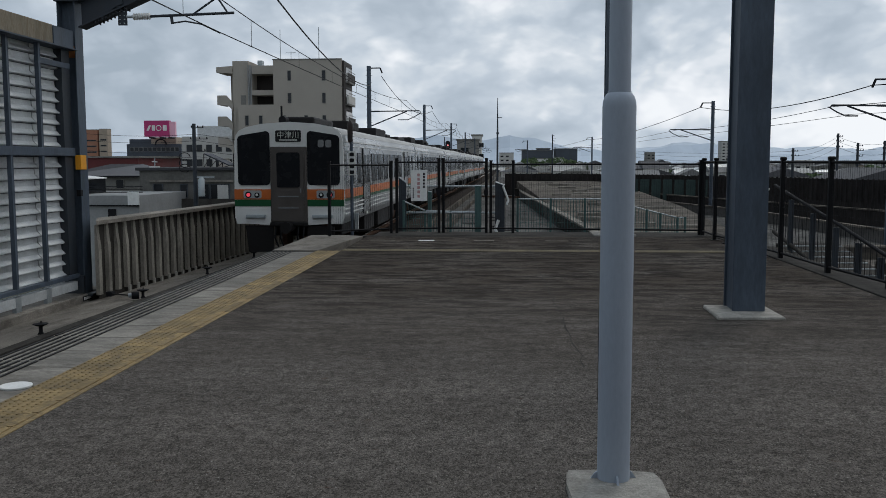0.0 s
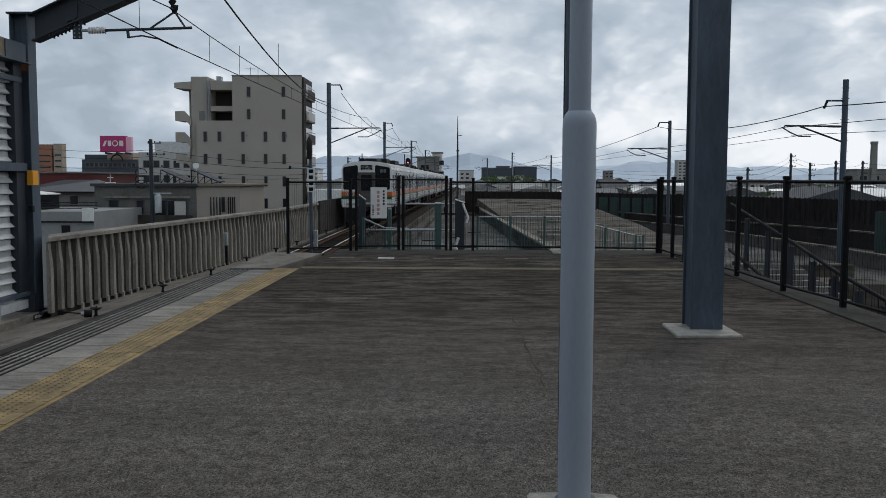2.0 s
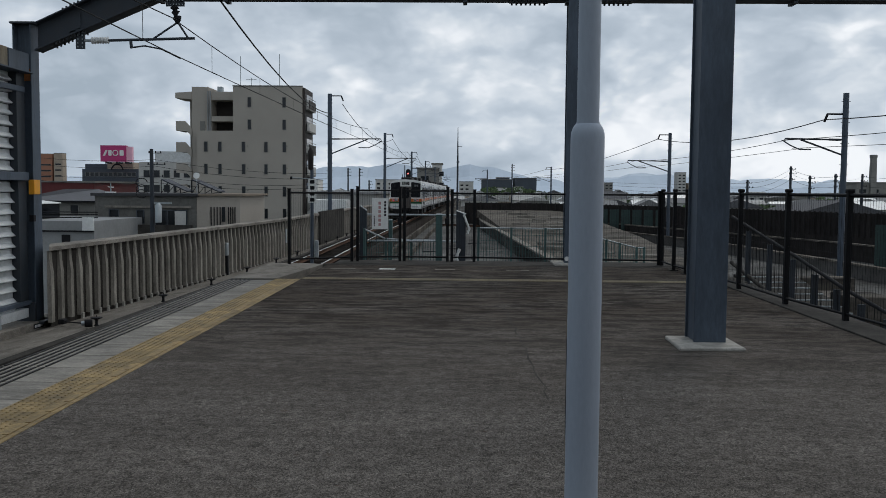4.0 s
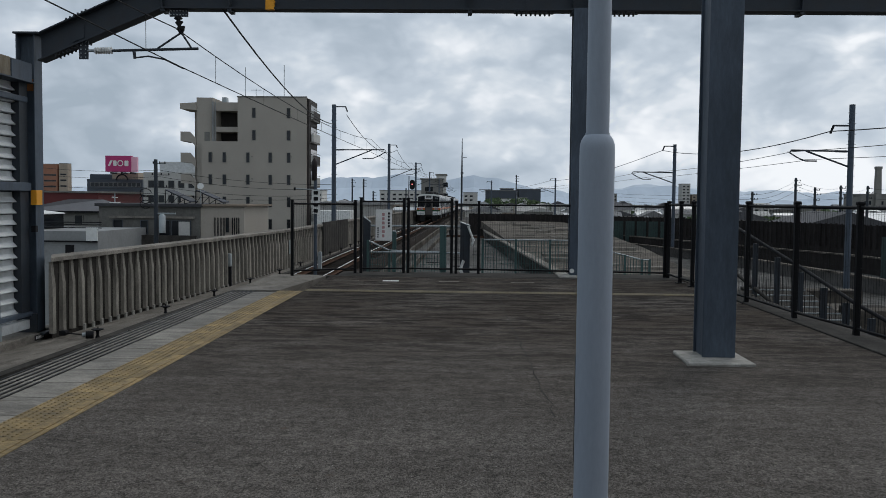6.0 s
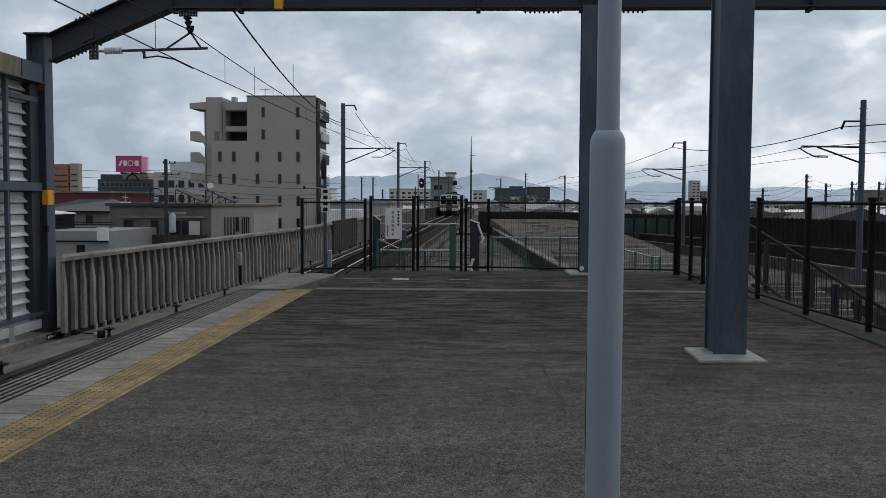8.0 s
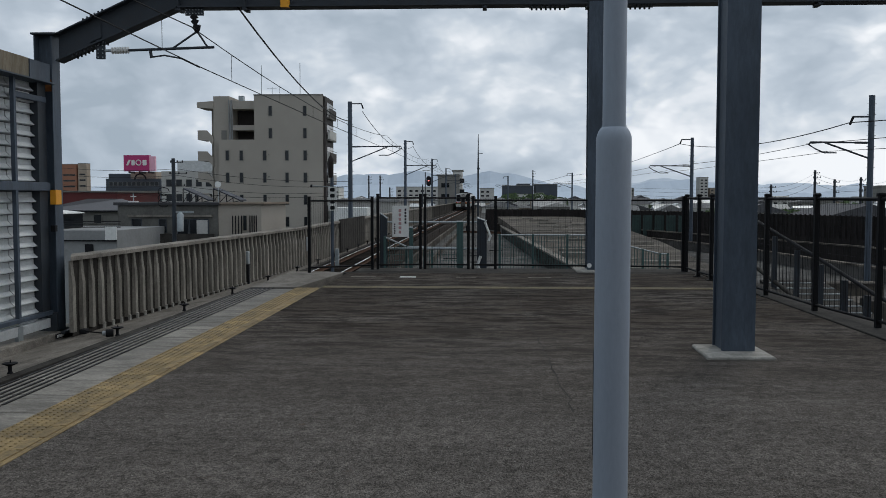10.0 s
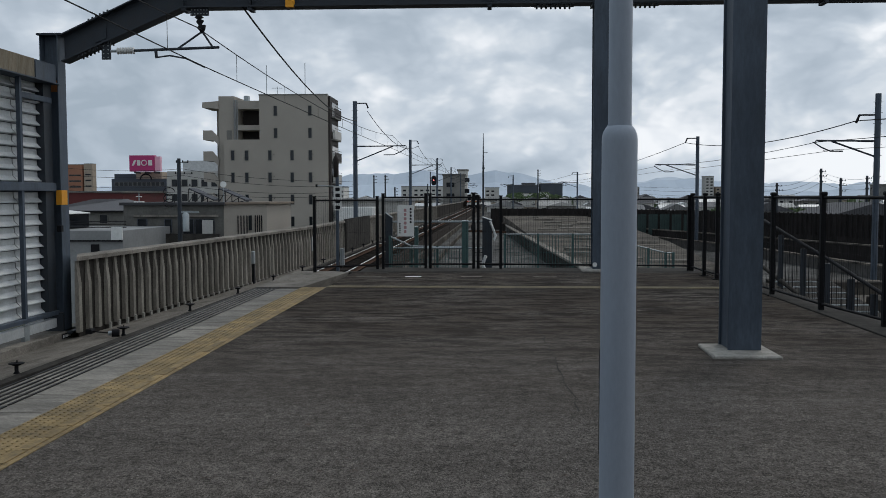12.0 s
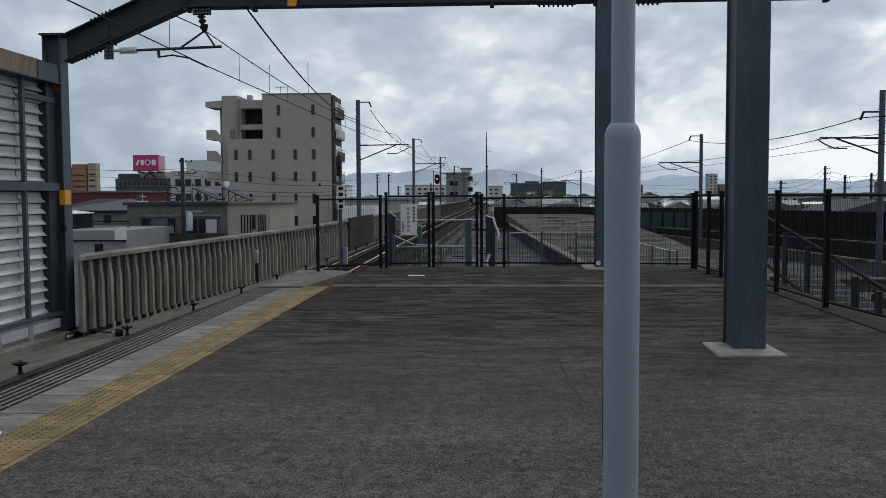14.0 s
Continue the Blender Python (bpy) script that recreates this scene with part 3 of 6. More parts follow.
def build_track():
    deck = thing("viaduct_deck", "dark stained concrete viaduct deck", "deck", kind="structure")
    part("slab", prism(B(), [(-10.2, -30), (30, -30), (30, 100), (12, 110), (-3.0, 240), (-4, 400), (-12, 400), (-8.5, 120), (-10.2, 25)], "z", -2.6, -1.9), DECK, deck)
    t = thing("railway_track", "narrow-gauge track on dark ballast with concrete sleepers", "railway track", kind="structure")
    part("ballast_bed", sweep(B(), fine_path(TRACK, -20, 400), [(-1.75, -1.9), (-1.25, -1.36), (1.25, -1.36), (1.75, -1.9)]), BALLAST, t)
    prof = [(-0.065, -1.25), (-0.065, -1.235), (-0.012, -1.22), (-0.012, -1.14), (-0.033, -1.13), (-0.033, -1.1), (0.033, -1.1), (0.033, -1.13), (0.012, -1.14), (0.012, -1.22), (0.065, -1.235), (0.065, -1.25)]
    for o in (-0.5665, 0.5665):
        part("rail", sweep(B(), fine_path(TRACK, -20, 400, 4, o), prof), RAIL_RUST, t)
        part("rail_head", sweep(B(), fine_path(TRACK, -20, 400, 4, o), [(-0.028, -1.102), (-0.028, -1.094), (0.028, -1.094), (0.028, -1.102)]), RAIL, t, "polished running surface")
    slp = mesh_of("sleeper", prism(B(), [(-1.0, -1.42), (1.0, -1.42), (1.0, -1.34), (0.75, -1.32), (-0.75, -1.32), (-1.0, -1.34)], "y", -0.11, 0.11), SLEEPER)
    for i in range(130):
        y = 17 + i * 0.62
        piece("sleeper", slp, t, track_x(y), y)
    # lineside walkway and cable trough on the parapet side
    k = thing("lineside_walkway", "worn concrete lineside walkway with low kerb", "walkway", kind="structure")
    left = [(-7.75, -20), (-7.68, 13), (-7.53, 18.4), (-7.48, 23), (-7.4, 26.3), (-7.3, 30.6), (-7.15, 34), (-7.05, 40), (-6.95, 90), (-6.5, 130), (-5.8, 190), (-6.2, 290), (-9, 400)]
    part("walkway", sweep(B(), fine_path(left, -20, 400), [(0, -1.9), (0, -1.29), (-1.95, -1.56), (-1.95, -1.9)]), CONCRETE, k)
    part("kerb", sweep(B(), fine_path(left, -20, 400), [(0.12, -1.9), (0.12, -1.3), (0.0, -1.27), (0.0, -1.9)]), KERB, k)
    bm = tube(B(), [(0, 0, -1.12), (0, 0, -1.08), (0, 0, -0.98)], [0.06, 0.032, 0.032], 8)
    tube(bm, [(0, 0, -0.985), (0, 0, -0.95), (0, 0, -0.94)], [0.05, 0.13, 0.12], 10)
    tube(bm, [(0, 0.02, -0.945), (0, 0.02, -0.9)], 0.012, 5)
    post = mesh_of("stop_post", bm, INK)
    for i in range(18):
        y = 10.1 + i * 4.05
        s = tagged(new("kerb_stud", post), "dark T-shaped steel stud on the lineside kerb", "stud", "kerb studs")
        s.location = (curve_x(left, y) - 0.04, y, -0.16)
    c = thing("fallen_bracket", "small dark steel bracket and cylinder lying on the walkway", "bracket")
    part("rod", tube(B(), [(-8.7, 19.2, -1.35), (-7.72, 18.1, -1.22)], 0.014), INK, c)
    part("foot", box(B(), -8.8, -8.66, 19.1, 19.3, -1.4, -1.29, 0.02), INK, c)
    part("cylinder", tube(B(), [(-7.74, 18.0, -1.2), (-7.6, 18.06, -1.2)], 0.08, 16), INK, c)
    part("cylinder_cap", tube(B(), [(-7.8, 17.98, -1.2), (-7.74, 18.0, -1.2)], 0.05, 12), GALV, c)


# ---- train ----
STAINLESS = material("stainless_body", (0.33, 0.34, 0.345), 0.32, metal=0.6, vary=0.08, scale=1.0, fine=20, bump=0.04, stretch=(1, 0.3, 1))
T_GLASS = material("dark_train_glass", (0.01, 0.011, 0.013), 0.25, vary=0.1, bump=0, spec=0.12)
CREAM = material("white_train_paint", (0.62, 0.62, 0.6), 0.4, vary=0.05, scale=1.5, bump=0.02)
T_ORANGE = material("orange_stripe", (0.44, 0.115, 0.028), 0.4, vary=0.06, bump=0.02)
T_GREEN = material("green_stripe", (0.012, 0.075, 0.03), 0.4, vary=0.06, bump=0.02)
T_DARK = material("dark_underframe", (0.012, 0.011, 0.011), 0.7, vary=0.25)
T_DOOR = material("grey_end_door", (0.075, 0.066, 0.06), 0.5, vary=0.1, bump=0.03)
T_ROOF = material("grey_roof", (0.42, 0.42, 0.41), 0.7, vary=0.15, scale=1.5, stain=0.3, stain_color=(0.2, 0.19, 0.18), stretch=(1, 0.3, 1))
TAIL = glow("red_tail_light", (1.0, 0.09, 0.13), 0.7)
LAMP = material("headlight_glass", (0.3, 0.31, 0.32), 0.15, metal=0.6, vary=0.1, bump=0)
ROLLSIGN = glow("pale_rollsign_glyph", (0.4, 0.42, 0.38), 0.03)
ZB = -1.1  # rail level


def body_outline(w=1.475):
    """Half-round roofed section, from the lower right sill round to the lower left."""
    pts = [(w - 0.06, 0.95), (w, 1.12), (w, 2.0), (w - 0.02, 3.1), (w - 0.06, 3.3), (w - 0.15, 3.42), (w - 0.35, 3.51), (w - 0.75, 3.59), (0.0, 3.64)]
    return pts + [(-x, z) for x, z in pts[-2::-1]]


def text_mesh(name, body, size, mat, parent, m, label=""):
    cu = bpy.data.curves.new(name, "FONT")
    cu.body, cu.size, cu.align_x, cu.align_y, cu.extrude = body, size, "CENTER", "CENTER", 0.002
    ob = new(name, cu)
    dg = bpy.context.evaluated_depsgraph_get()
    me = bpy.data.meshes.new_from_object(ob.evaluated_get(dg))
    bpy.data.objects.remove(ob)
    me.materials.clear()
    me.materials.append(mat)
    o = new(name, me)
    o.parent = parent
    o.matrix_local = m
    return o


def rounded(x0, x1, z0, z1, r, n=4):
    pts = []
    for cx, cz, a0 in ((x1 - r, z1 - r, 0), (x0 + r, z1 - r, 90), (x0 + r, z0 + r, 180), (x1 - r, z0 + r, 270)):
        for i in range(n + 1):
            a = radians(a0 + 90 * i / n)
            pts.append((cx + r * math.cos(a), cz + r * math.sin(a)))
    return pts


def build_train_front(c):
    """The gangway end of the last car: local y = 0 is its face, the car goes on to +y."""
    side = [(x, z + ZB) for x, z in body_outline()]
    # mask: rounded white surround over the section
    bm = prism(B(), [(x * 0.995, z) for x, z in side if z > 0.85 + ZB], "y", -0.06, 0.02)
    mask = part("end_mask", bm, CREAM, c, "white painted end mask")
    for s in (-1, 1):
        x0, x1 = (-1.36, -0.5) if s < 0 else (0.5, 1.36)
        win = rounded(x0, x1, 1.98 + ZB, 3.4 + ZB, 0.1)
        win = [(x, z - 0.16 * max(0, (abs(x) - 0.6)) if z > 3.0 + ZB else z) for x, z in win]
        part("windscreen", prism(B(), win, "y", -0.085, -0.061), T_GLASS, mask, "dark glass windscreen")
        part("orange_band", box(B(), s * 0.48 if s > 0 else -1.47, 1.47 if s > 0 else -0.48, -0.074, -0.061, 1.6 + ZB, 1.87 + ZB), T_ORANGE, mask)
        part("green_band", box(B(), s * 0.48 if s > 0 else -1.47, 1.47 if s > 0 else -0.48, -0.074, -0.061, 1.42 + ZB, 1.596 + ZB), T_GREEN, mask)
        lamp = part("lamp_panel", prism(B(), rounded(*((-1.22, -0.74) if s < 0 else (0.74, 1.22)), 1.63 + ZB, 1.84 + ZB, 0.04), "y", -0.09, -0.075), GALV, mask)
        part("headlight", tube(B(), [(s * 0.86, -0.1, 1.715 + ZB), (s * 0.86, -0.088, 1.715 + ZB)], [0.06, 0.075], 16), INK, lamp, "round headlight")
        part("headlight_lens", tube(B(), [(s * 0.86, -0.106, 1.725 + ZB), (s * 0.86, -0.1, 1.725 + ZB)], 0.035, 12), WHITE, lamp)
        part("tail_rim", tube(B(), [(s * 1.09, -0.098, 1.725 + ZB), (s * 1.09, -0.088, 1.725 + ZB)], 0.085, 16), INK, lamp)
        part("tail_light", tube(B(), [(s * 1.09, -0.106, 1.725 + ZB), (s * 1.09, -0.098, 1.725 + ZB)], 0.05, 16), TAIL, lamp, "lit red tail light")
        sk = [(s * 0.5, 0.92), (s * 1.4, 0.98), (s * 1.47, 1.38), (s * 0.5, 1.38)]
        part("skirt", prism(B(), [(x, z + ZB) for x, z in sk], "y", -0.075, 0.03), CREAM, c, "white lower skirt")
        part("step", box(B(), *sorted((s * 0.62, s * 1.16)), -0.15, -0.076, 1.1 + ZB, 1.2 + ZB, 0.02), GALV, c)
        part("snow_plough", prism(B(), [(x, z + ZB) for x, z in [(s * 0.45, 0.2), (s * 1.12, 0.2), (s * 1.2, 0.9), (s * 0.45, 0.9)]], "y", -0.03, 0.05), T_DARK, c)
    part("door_surround", box(B(), -0.49, 0.49, -0.095, -0.061, 1.0 + ZB, 2.99 + ZB, 0.02), T_DOOR, c)
    door = part("end_door", prism(B(), rounded(-0.4, 0.4, 1.02 + ZB, 2.92 + ZB, 0.08), "y", -0.125, -0.096), T_DOOR, c, "dark grey gangway door")
    part("door_window", prism(B(), rounded(-0.31, 0.31, 1.92 + ZB, 2.84 + ZB, 0.06), "y", -0.135, -0.126), T_GLASS, door)
    part("handle", tube(B(), [(0.33, -0.16, 1.78 + ZB), (0.33, -0.16, 1.9 + ZB)], 0.018, 8), LAMP, door)
    for z in (1.68, 1.38):
        part("door_rail", box(B(), -0.28, 0.28, -0.14, -0.126, z - 0.015 + ZB, z + 0.015 + ZB), LAMP, door)
    sign = part("destination_sign", prism(B(), rounded(-0.34, 0.34, 3.12 + ZB, 3.42 + ZB, 0.04), "y", -0.085, -0.061), INK, c, "destination roll sign reading 中津川")
    text_mesh("destination_text", "中津川", 0.2, ROLLSIGN, sign, pose(0, -0.087, 3.285 + ZB, 90, 0, 0))
    part("text_bar", box(B(), -0.24, 0.24, -0.09, -0.086, 3.15 + ZB, 3.18 + ZB), ROLLSIGN, sign)
    # operator's mark, as plain strokes
    bm = prism(B(), rounded(0.79, 0.95, 2.97 + ZB, 3.17 + ZB, 0.05), "y", -0.09, -0.086)
    prism(bm, rounded(0.99, 1.15, 2.97 + ZB, 3.17 + ZB, 0.05), "y", -0.09, -0.086)
    part("emblem", bm, LAMP, mask, "two pale grey emblem blocks")
    part("coupler", tube(B(), [(0, -0.55, 0.88 + ZB), (0, 0.2, 0.88 + ZB)], [0.16, 0.12], 10), T_DARK, c)
    part("gangway_step", box(B(), -0.5, 0.5, -0.2, -0.06, 0.9 + ZB, 1.0 + ZB, 0.02), T_DARK, c)
    for x in (-0.35, -0.2, 0.25, 0.4):
        part("hose", tube(B(), [(x, -0.1, 0.9 + ZB), (x, -0.28, 0.6 + ZB), (x + 0.05, -0.1, 0.35 + ZB)], 0.025, 6), INK, c)


def build_car(first):
    c = thing("train_car", "stainless train tail car with dark windscreens and orange-green stripes" if first else "stainless steel train car with orange and green stripes", "train", "cars of the departing train")
    L = 19.5
    side = [(x, z + ZB) for x, z in body_outline()]
    part("body", prism(B(), side, "y", 0.02, L), STAINLESS, c)
    roof = [(x * 1.004, z + 0.006) for x, z in side if z > 3.2 + ZB]
    part("roof", prism(B(), roof, "y", 0.03, L - 0.02), T_ROOF, c)
    for s in (-1, 1):
        def strip(z0, z1, mat, name, d=0.006):
            part(name, box(B(), *sorted((s * 1.474, s * (1.475 + d))), 0.05, L - 0.05, z0 + ZB, z1 + ZB), mat, c)
        strip(1.62, 1.86, T_ORANGE, "orange_band")
        strip(1.54, 1.615, T_GREEN, "green_band")
        for z in (1.2, 1.32, 1.44, 3.0, 3.12):
            strip(z, z + 0.03, CREAM, "body_bead", 0.014)
        doors = (3.2, 14.6)
        for y in doors:
            d = part("side_door", box(B(), *sorted((s * 1.47, s * 1.49)), y, y + 1.3, 1.12 + ZB, 2.98 + ZB, 0.006), STAINLESS, c, "stainless sliding door")
            for k in (0.1, 0.72):
                part("door_window", box(B(), *sorted((s * 1.49, s * 1.495)), y + k, y + k + 0.48, 1.95 + ZB, 2.8 + ZB), T_GLASS, d)
            for k in (-0.05, 1.31):
                part("door_seal", box(B(), *sorted((s * 1.47, s * 1.497)), y + k, y + k + 0.05, 1.05 + ZB, 3.0 + ZB), INK, c)
            part("step_lamp", box(B(), *sorted((s * 1.47, s * 1.5)), y + 0.5, y + 0.8, 1.02 + ZB, 1.08 + ZB), WHITE, c)
        for y in (0.9, 2.2, 5.0, 6.5, 8.0, 9.5, 11.0, 12.5, 16.4, 17.9):
            w = 0.65 if y < 3 or y > 16 else 1.15
            part("side_window", box(B(), *sorted((s * 1.462, s * 1.482)), y, y + w, 1.98 + ZB, 2.85 + ZB), T_GLASS, c)
    for y, l, h, w in ((0.9, 2.8, 0.2, 1.0), (5.5, 2.2, 0.3, 1.3), (12.0, 3.0, 0.3, 1.3), (17.0, 1.2, 0.2, 0.9)):
        part("roof_unit", box(B(), -w / 2, w / 2, y, y + l, 3.6 + ZB, 3.62 + h + ZB, 0.06), T_DARK, c, "dark air-conditioning unit")
    for y, l, w in ((5.2, 2.2, 1.2), (8.0, 3.0, 1.25), (11.5, 1.6, 1.2)):
        part("underfloor_box", box(B(), -w, w, y, y + l, 0.35 + ZB, 0.94 + ZB, 0.03), T_DARK, c)
    for y in (2.4, 16.2):
        b = part("bogie", box(B(), -1.0, 1.0, y - 0.2, y + 1.6, 0.45 + ZB, 0.8 + ZB, 0.05), T_DARK, c)
        for k in (-0.35, 1.75):
            for s in (-1, 1):
                part("wheel", tube(B(), [(s * 0.5, y + k, 0.435 + ZB), (s * 0.62, y + k, 0.435 + ZB)], 0.43, 20), RAIL_RUST, b)
    part("vestibule", box(B(), -0.6, 0.6, L, L + 0.5, 1.0 + ZB, 3.1 + ZB), T_DARK, c)
    if first:
        build_train_front(c)
        part("antenna", tube(B(), [(-0.35, 0.7, 3.6 + ZB), (-0.35, 0.7, 4.1 + ZB)], 0.03, 6), INK, c)
        part("roof_horn", tube(B(), [(-0.25, 0.35, 3.72 + ZB), (-0.25, 0.75, 3.72 + ZB)], 0.1, 10), INK, c)
    else:
        part("pantograph_base", box(B(), -0.8, 0.8, 13.0, 14.2, 3.66 + ZB, 3.78 + ZB), T_DARK, c)
    return c


def build_train():
    first = build_car(True)
    cars = [first]
    mid = build_car(False)
    cars.append(mid)
    for i in range(4):
        cars.append(copy_thing(mid, pose(0, 0, 0)))
    return cars


def tail_y(t):
    return 23.4 + 14.2 * t + 0.17 * t * t


def run_train(cars):
    for i, car in enumerate(cars):
        rows = []
        for k in range(29):
            t = k * 0.5
            y = tail_y(t) + 20.0 * i
            x0, x1 = track_x(y + 2.5), track_x(y + 17.5)
            a = math.degrees(math.atan2(x1 - x0, 15.0))
            x = x0 - (x1 - x0) / 15.0 * 2.5
            rows.append((t, pose(x, y, 0.09 - 0.0025 * max(0, y - 40), 0, 0, -a)))
        walk(car, rows)


build_platform()
build_crack()
build_frame()
build_catenary_bracket()
build_barrier()
build_parapet()
build_track()
CARS = build_train()


# ---- things on the platform ----
def build_vent_pole():
    p = thing("standpipe", "grey painted steel standpipe with a domed reducer on a concrete pad", "pipe")
    x, y = 0.58, 4.08
    lower = [(x, y, 0.02), (x, y, 1.79), (x, y, 1.845), (x, y, 1.87), (x, y, 1.893), (x, y, 1.908), (x, y, 1.916)]
    part("lower_pipe", tube(B(), lower, [0.08, 0.08, 0.08, 0.0785, 0.071, 0.061, 0.052], 40), POLE, p)
    part("upper_pipe", tube(B(), [(x, y, 1.912 + i * 0.411) for i in range(9)], 0.0525, 32), POLE, p)
    part("weld_ring", tube(B(), [(x, y, 1.909), (x, y, 1.92)], 0.0555, 32), POLE, p)
    for a in range(4):
        bm = prism(B(), [(0.07, 0.02), (0.118, 0.02), (0.094, 0.055), (0.07, 0.07)], "y", -0.005, 0.005)
        bmesh.ops.rotate(bm, verts=bm.verts, matrix=Matrix.Rotation(radians(90 * a - 84), 3, "Z"))
        bmesh.ops.translate(bm, verts=bm.verts, vec=(x, y, 0))
        part("gusset", bm, POLE, p)
    part("back_plate", box(B(), x - 0.0785, x - 0.04, y - 0.005, y + 0.05, 0.39, 0.89, 0.004), INK, p, "narrow dark plate behind the pipe")
    part("clamp", box(B(), x - 0.05, x + 0.083, y + 0.0, y + 0.1, 1.58, 1.64, 0.004), WHITE, p, "pale clamp")
    bm, rng = B(), random.Random(3)
    base = [(-0.225, -0.33), (-0.02, -0.36), (0.235, -0.32), (0.25, 0.0), (0.225, 0.1), (0.1, 0.115), (-0.1, 0.11), (-0.225, 0.118), (-0.24, -0.1)]
    prism(bm, [(x + u + rng.uniform(-0.012, 0.012), y + v + rng.uniform(-0.012, 0.012)) for u, v in base], "z", -0.1, 0.028)
    bmesh.ops.bevel(bm, geom=bm.edges[:], offset=0.01, segments=2, affect="EDGES")
    part("concrete_pad", bm, PAD, p, "rough concrete pad")


def mesh_panel(f, a, b, z0, z1, pitch=0.05, rails=(), wire=0.0022, name="wire_mesh", mat=None):
    """Upright wires between two points, with level wires at their ends."""
    bm = B()
    (ax, ay), (bx, by) = a, b
    n = max(2, int(math.hypot(bx - ax, by - ay) / pitch))
    for i in range(n + 1):
        x, y = ax + (bx - ax) * i / n, ay + (by - ay) * i / n
        box(bm, x - wire, x + wire, y - wire, y + wire, z0, z1)
    for z in (z0 + 0.03, (z0 + z1) / 2, z1 - 0.1, *rails):
        tube(bm, [(ax, ay, z), (bx, by, z)], wire, 4)
    part(name, bm, mat or WIRE, f)


def fence_post(f, x, y, z0, z1, w=0.032, mat=None):
    bm = box(B(), x - w, x + w, y - w, y + w, z0, z1, 0.005)
    box(bm, x - w - 0.008, x + w + 0.008, y - w - 0.008, y + w + 0.008, z1, z1 + 0.02)
    box(bm, x - w - 0.05, x + w + 0.05, y - w - 0.03, y + w + 0.03, z0, z0 + 0.015)
    part("post", bm, mat or BLACK, f)


def build_end_fence():
    label = "black steel mesh fence panel at the platform's end"
    runs = [((-3.65, 18.68), (-2.43, 19.5), 1.54), ((-2.31, 19.55), (-1.39, 19.7), 1.6), ((-1.29, 19.7), (-0.34, 19.7), 1.6), ((-0.24, 19.7), (0.25, 19.7), 1.55), ((0.25, 19.7), (4.22, 19.3), 1.55)]
    for k, (a, b, top) in enumerate(runs):
        f = thing("mesh_gate" if k in (1, 2) else "mesh_fence", label if k not in (1, 2) else "black steel mesh gate leaf closing the platform's end", "gate" if k in (1, 2) else "fence", "platform fence panels")
        fence_post(f, *a, -0.02, top + 0.04, 0.031)
        if k < 3 or k == 4:
            fence_post(f, *b, -0.02, top + 0.04, 0.031)
        for z in (top - 0.03, 0.11):
            part("rail", tube(B(), [(*a, z), (*b, z)], 0.02, 6), BLACK, f)
        mesh_panel(f, a, b, 0.08, top - 0.02 if k in (1, 2) else top + 0.02, 0.05, wire=0.0018)
        if k in (1, 2):
            part("latch", box(B(), b[0] - 0.05, b[0] + 0.04, b[1] - 0.07, b[1] - 0.04, 0.85, 0.97, 0.005), INK, f)
    kerb = thing("fence_kerb", "low concrete kerb under the end fence", "kerb", kind="structure")
    part("kerb", box(B(), -2.75, 4.75, 18.985, 19.95, -1.9, 0.012, 0.012), KERB, kerb)


def build_side_fence():
    pts = [(4.28, 19.25), (4.28, 18.15), (4.34, 17.4), (4.42, 16.3), (4.52, 14.6), (4.58, 12.62), (4.75, 11.0), (4.9, 9.2), (5.02, 7.4)]
    f = thing("side_fence", "black steel mesh fence along the platform's side", "fence", "platform fence panels")
    for i, (x, y) in enumerate(pts):
        fence_post(f, x, y, 0.0, 1.6, 0.034)
        part("finial", box(B(), x - 0.048, x + 0.048, y - 0.048, y + 0.048, 1.6, 1.65, 0.02), BLACK, f)
    for a, b in zip(pts, pts[1:]):
        part("rail", tube(B(), [(*a, 1.57), (*b, 1.57)], 0.022, 6), BLACK, f)
        part("rail", tube(B(), [(*a, 0.1), (*b, 0.1)], 0.02, 6), BLACK, f)
        mesh_panel(f, a, b, 0.08, 1.6, 0.06, wire=0.0014)


def build_warning_sign():
    s = thing("warning_sign", "white vertical warning sign with dark and red writing on the gate", "sign")
    board = part("board", box(B(), -2.0, -1.64, 19.57, 19.585, 0.72, 1.4, 0.004), WHITE, s)
    rng = random.Random(11)

    def column(x, z0, z1, n, w, mat, name):
        h = (z1 - z0) / n
        for i in range(n):
            bm, z = B(), z1 - (i + 0.5) * h
            k = rng.uniform(0.8, 1.0)
            prism(bm, rounded(x - w * k, x + w * k, z - h * 0.36, z + h * 0.34, w * 0.3, 2), "y", 19.566, 19.569)
            part(name, bm, mat, board)

    column(-1.71, 1.0, 1.35, 5, 0.022, INK, "writing_bar")
    column(-1.83, 0.78, 1.34, 6, 0.032, RED_INK, "writing_bar")
    column(-1.945, 0.78, 1.02, 5, 0.016, INK, "writing_bar")


BROWN_TIN = material("brown_lamp_housing", (0.035, 0.028, 0.026), 0.6, vary=0.2)


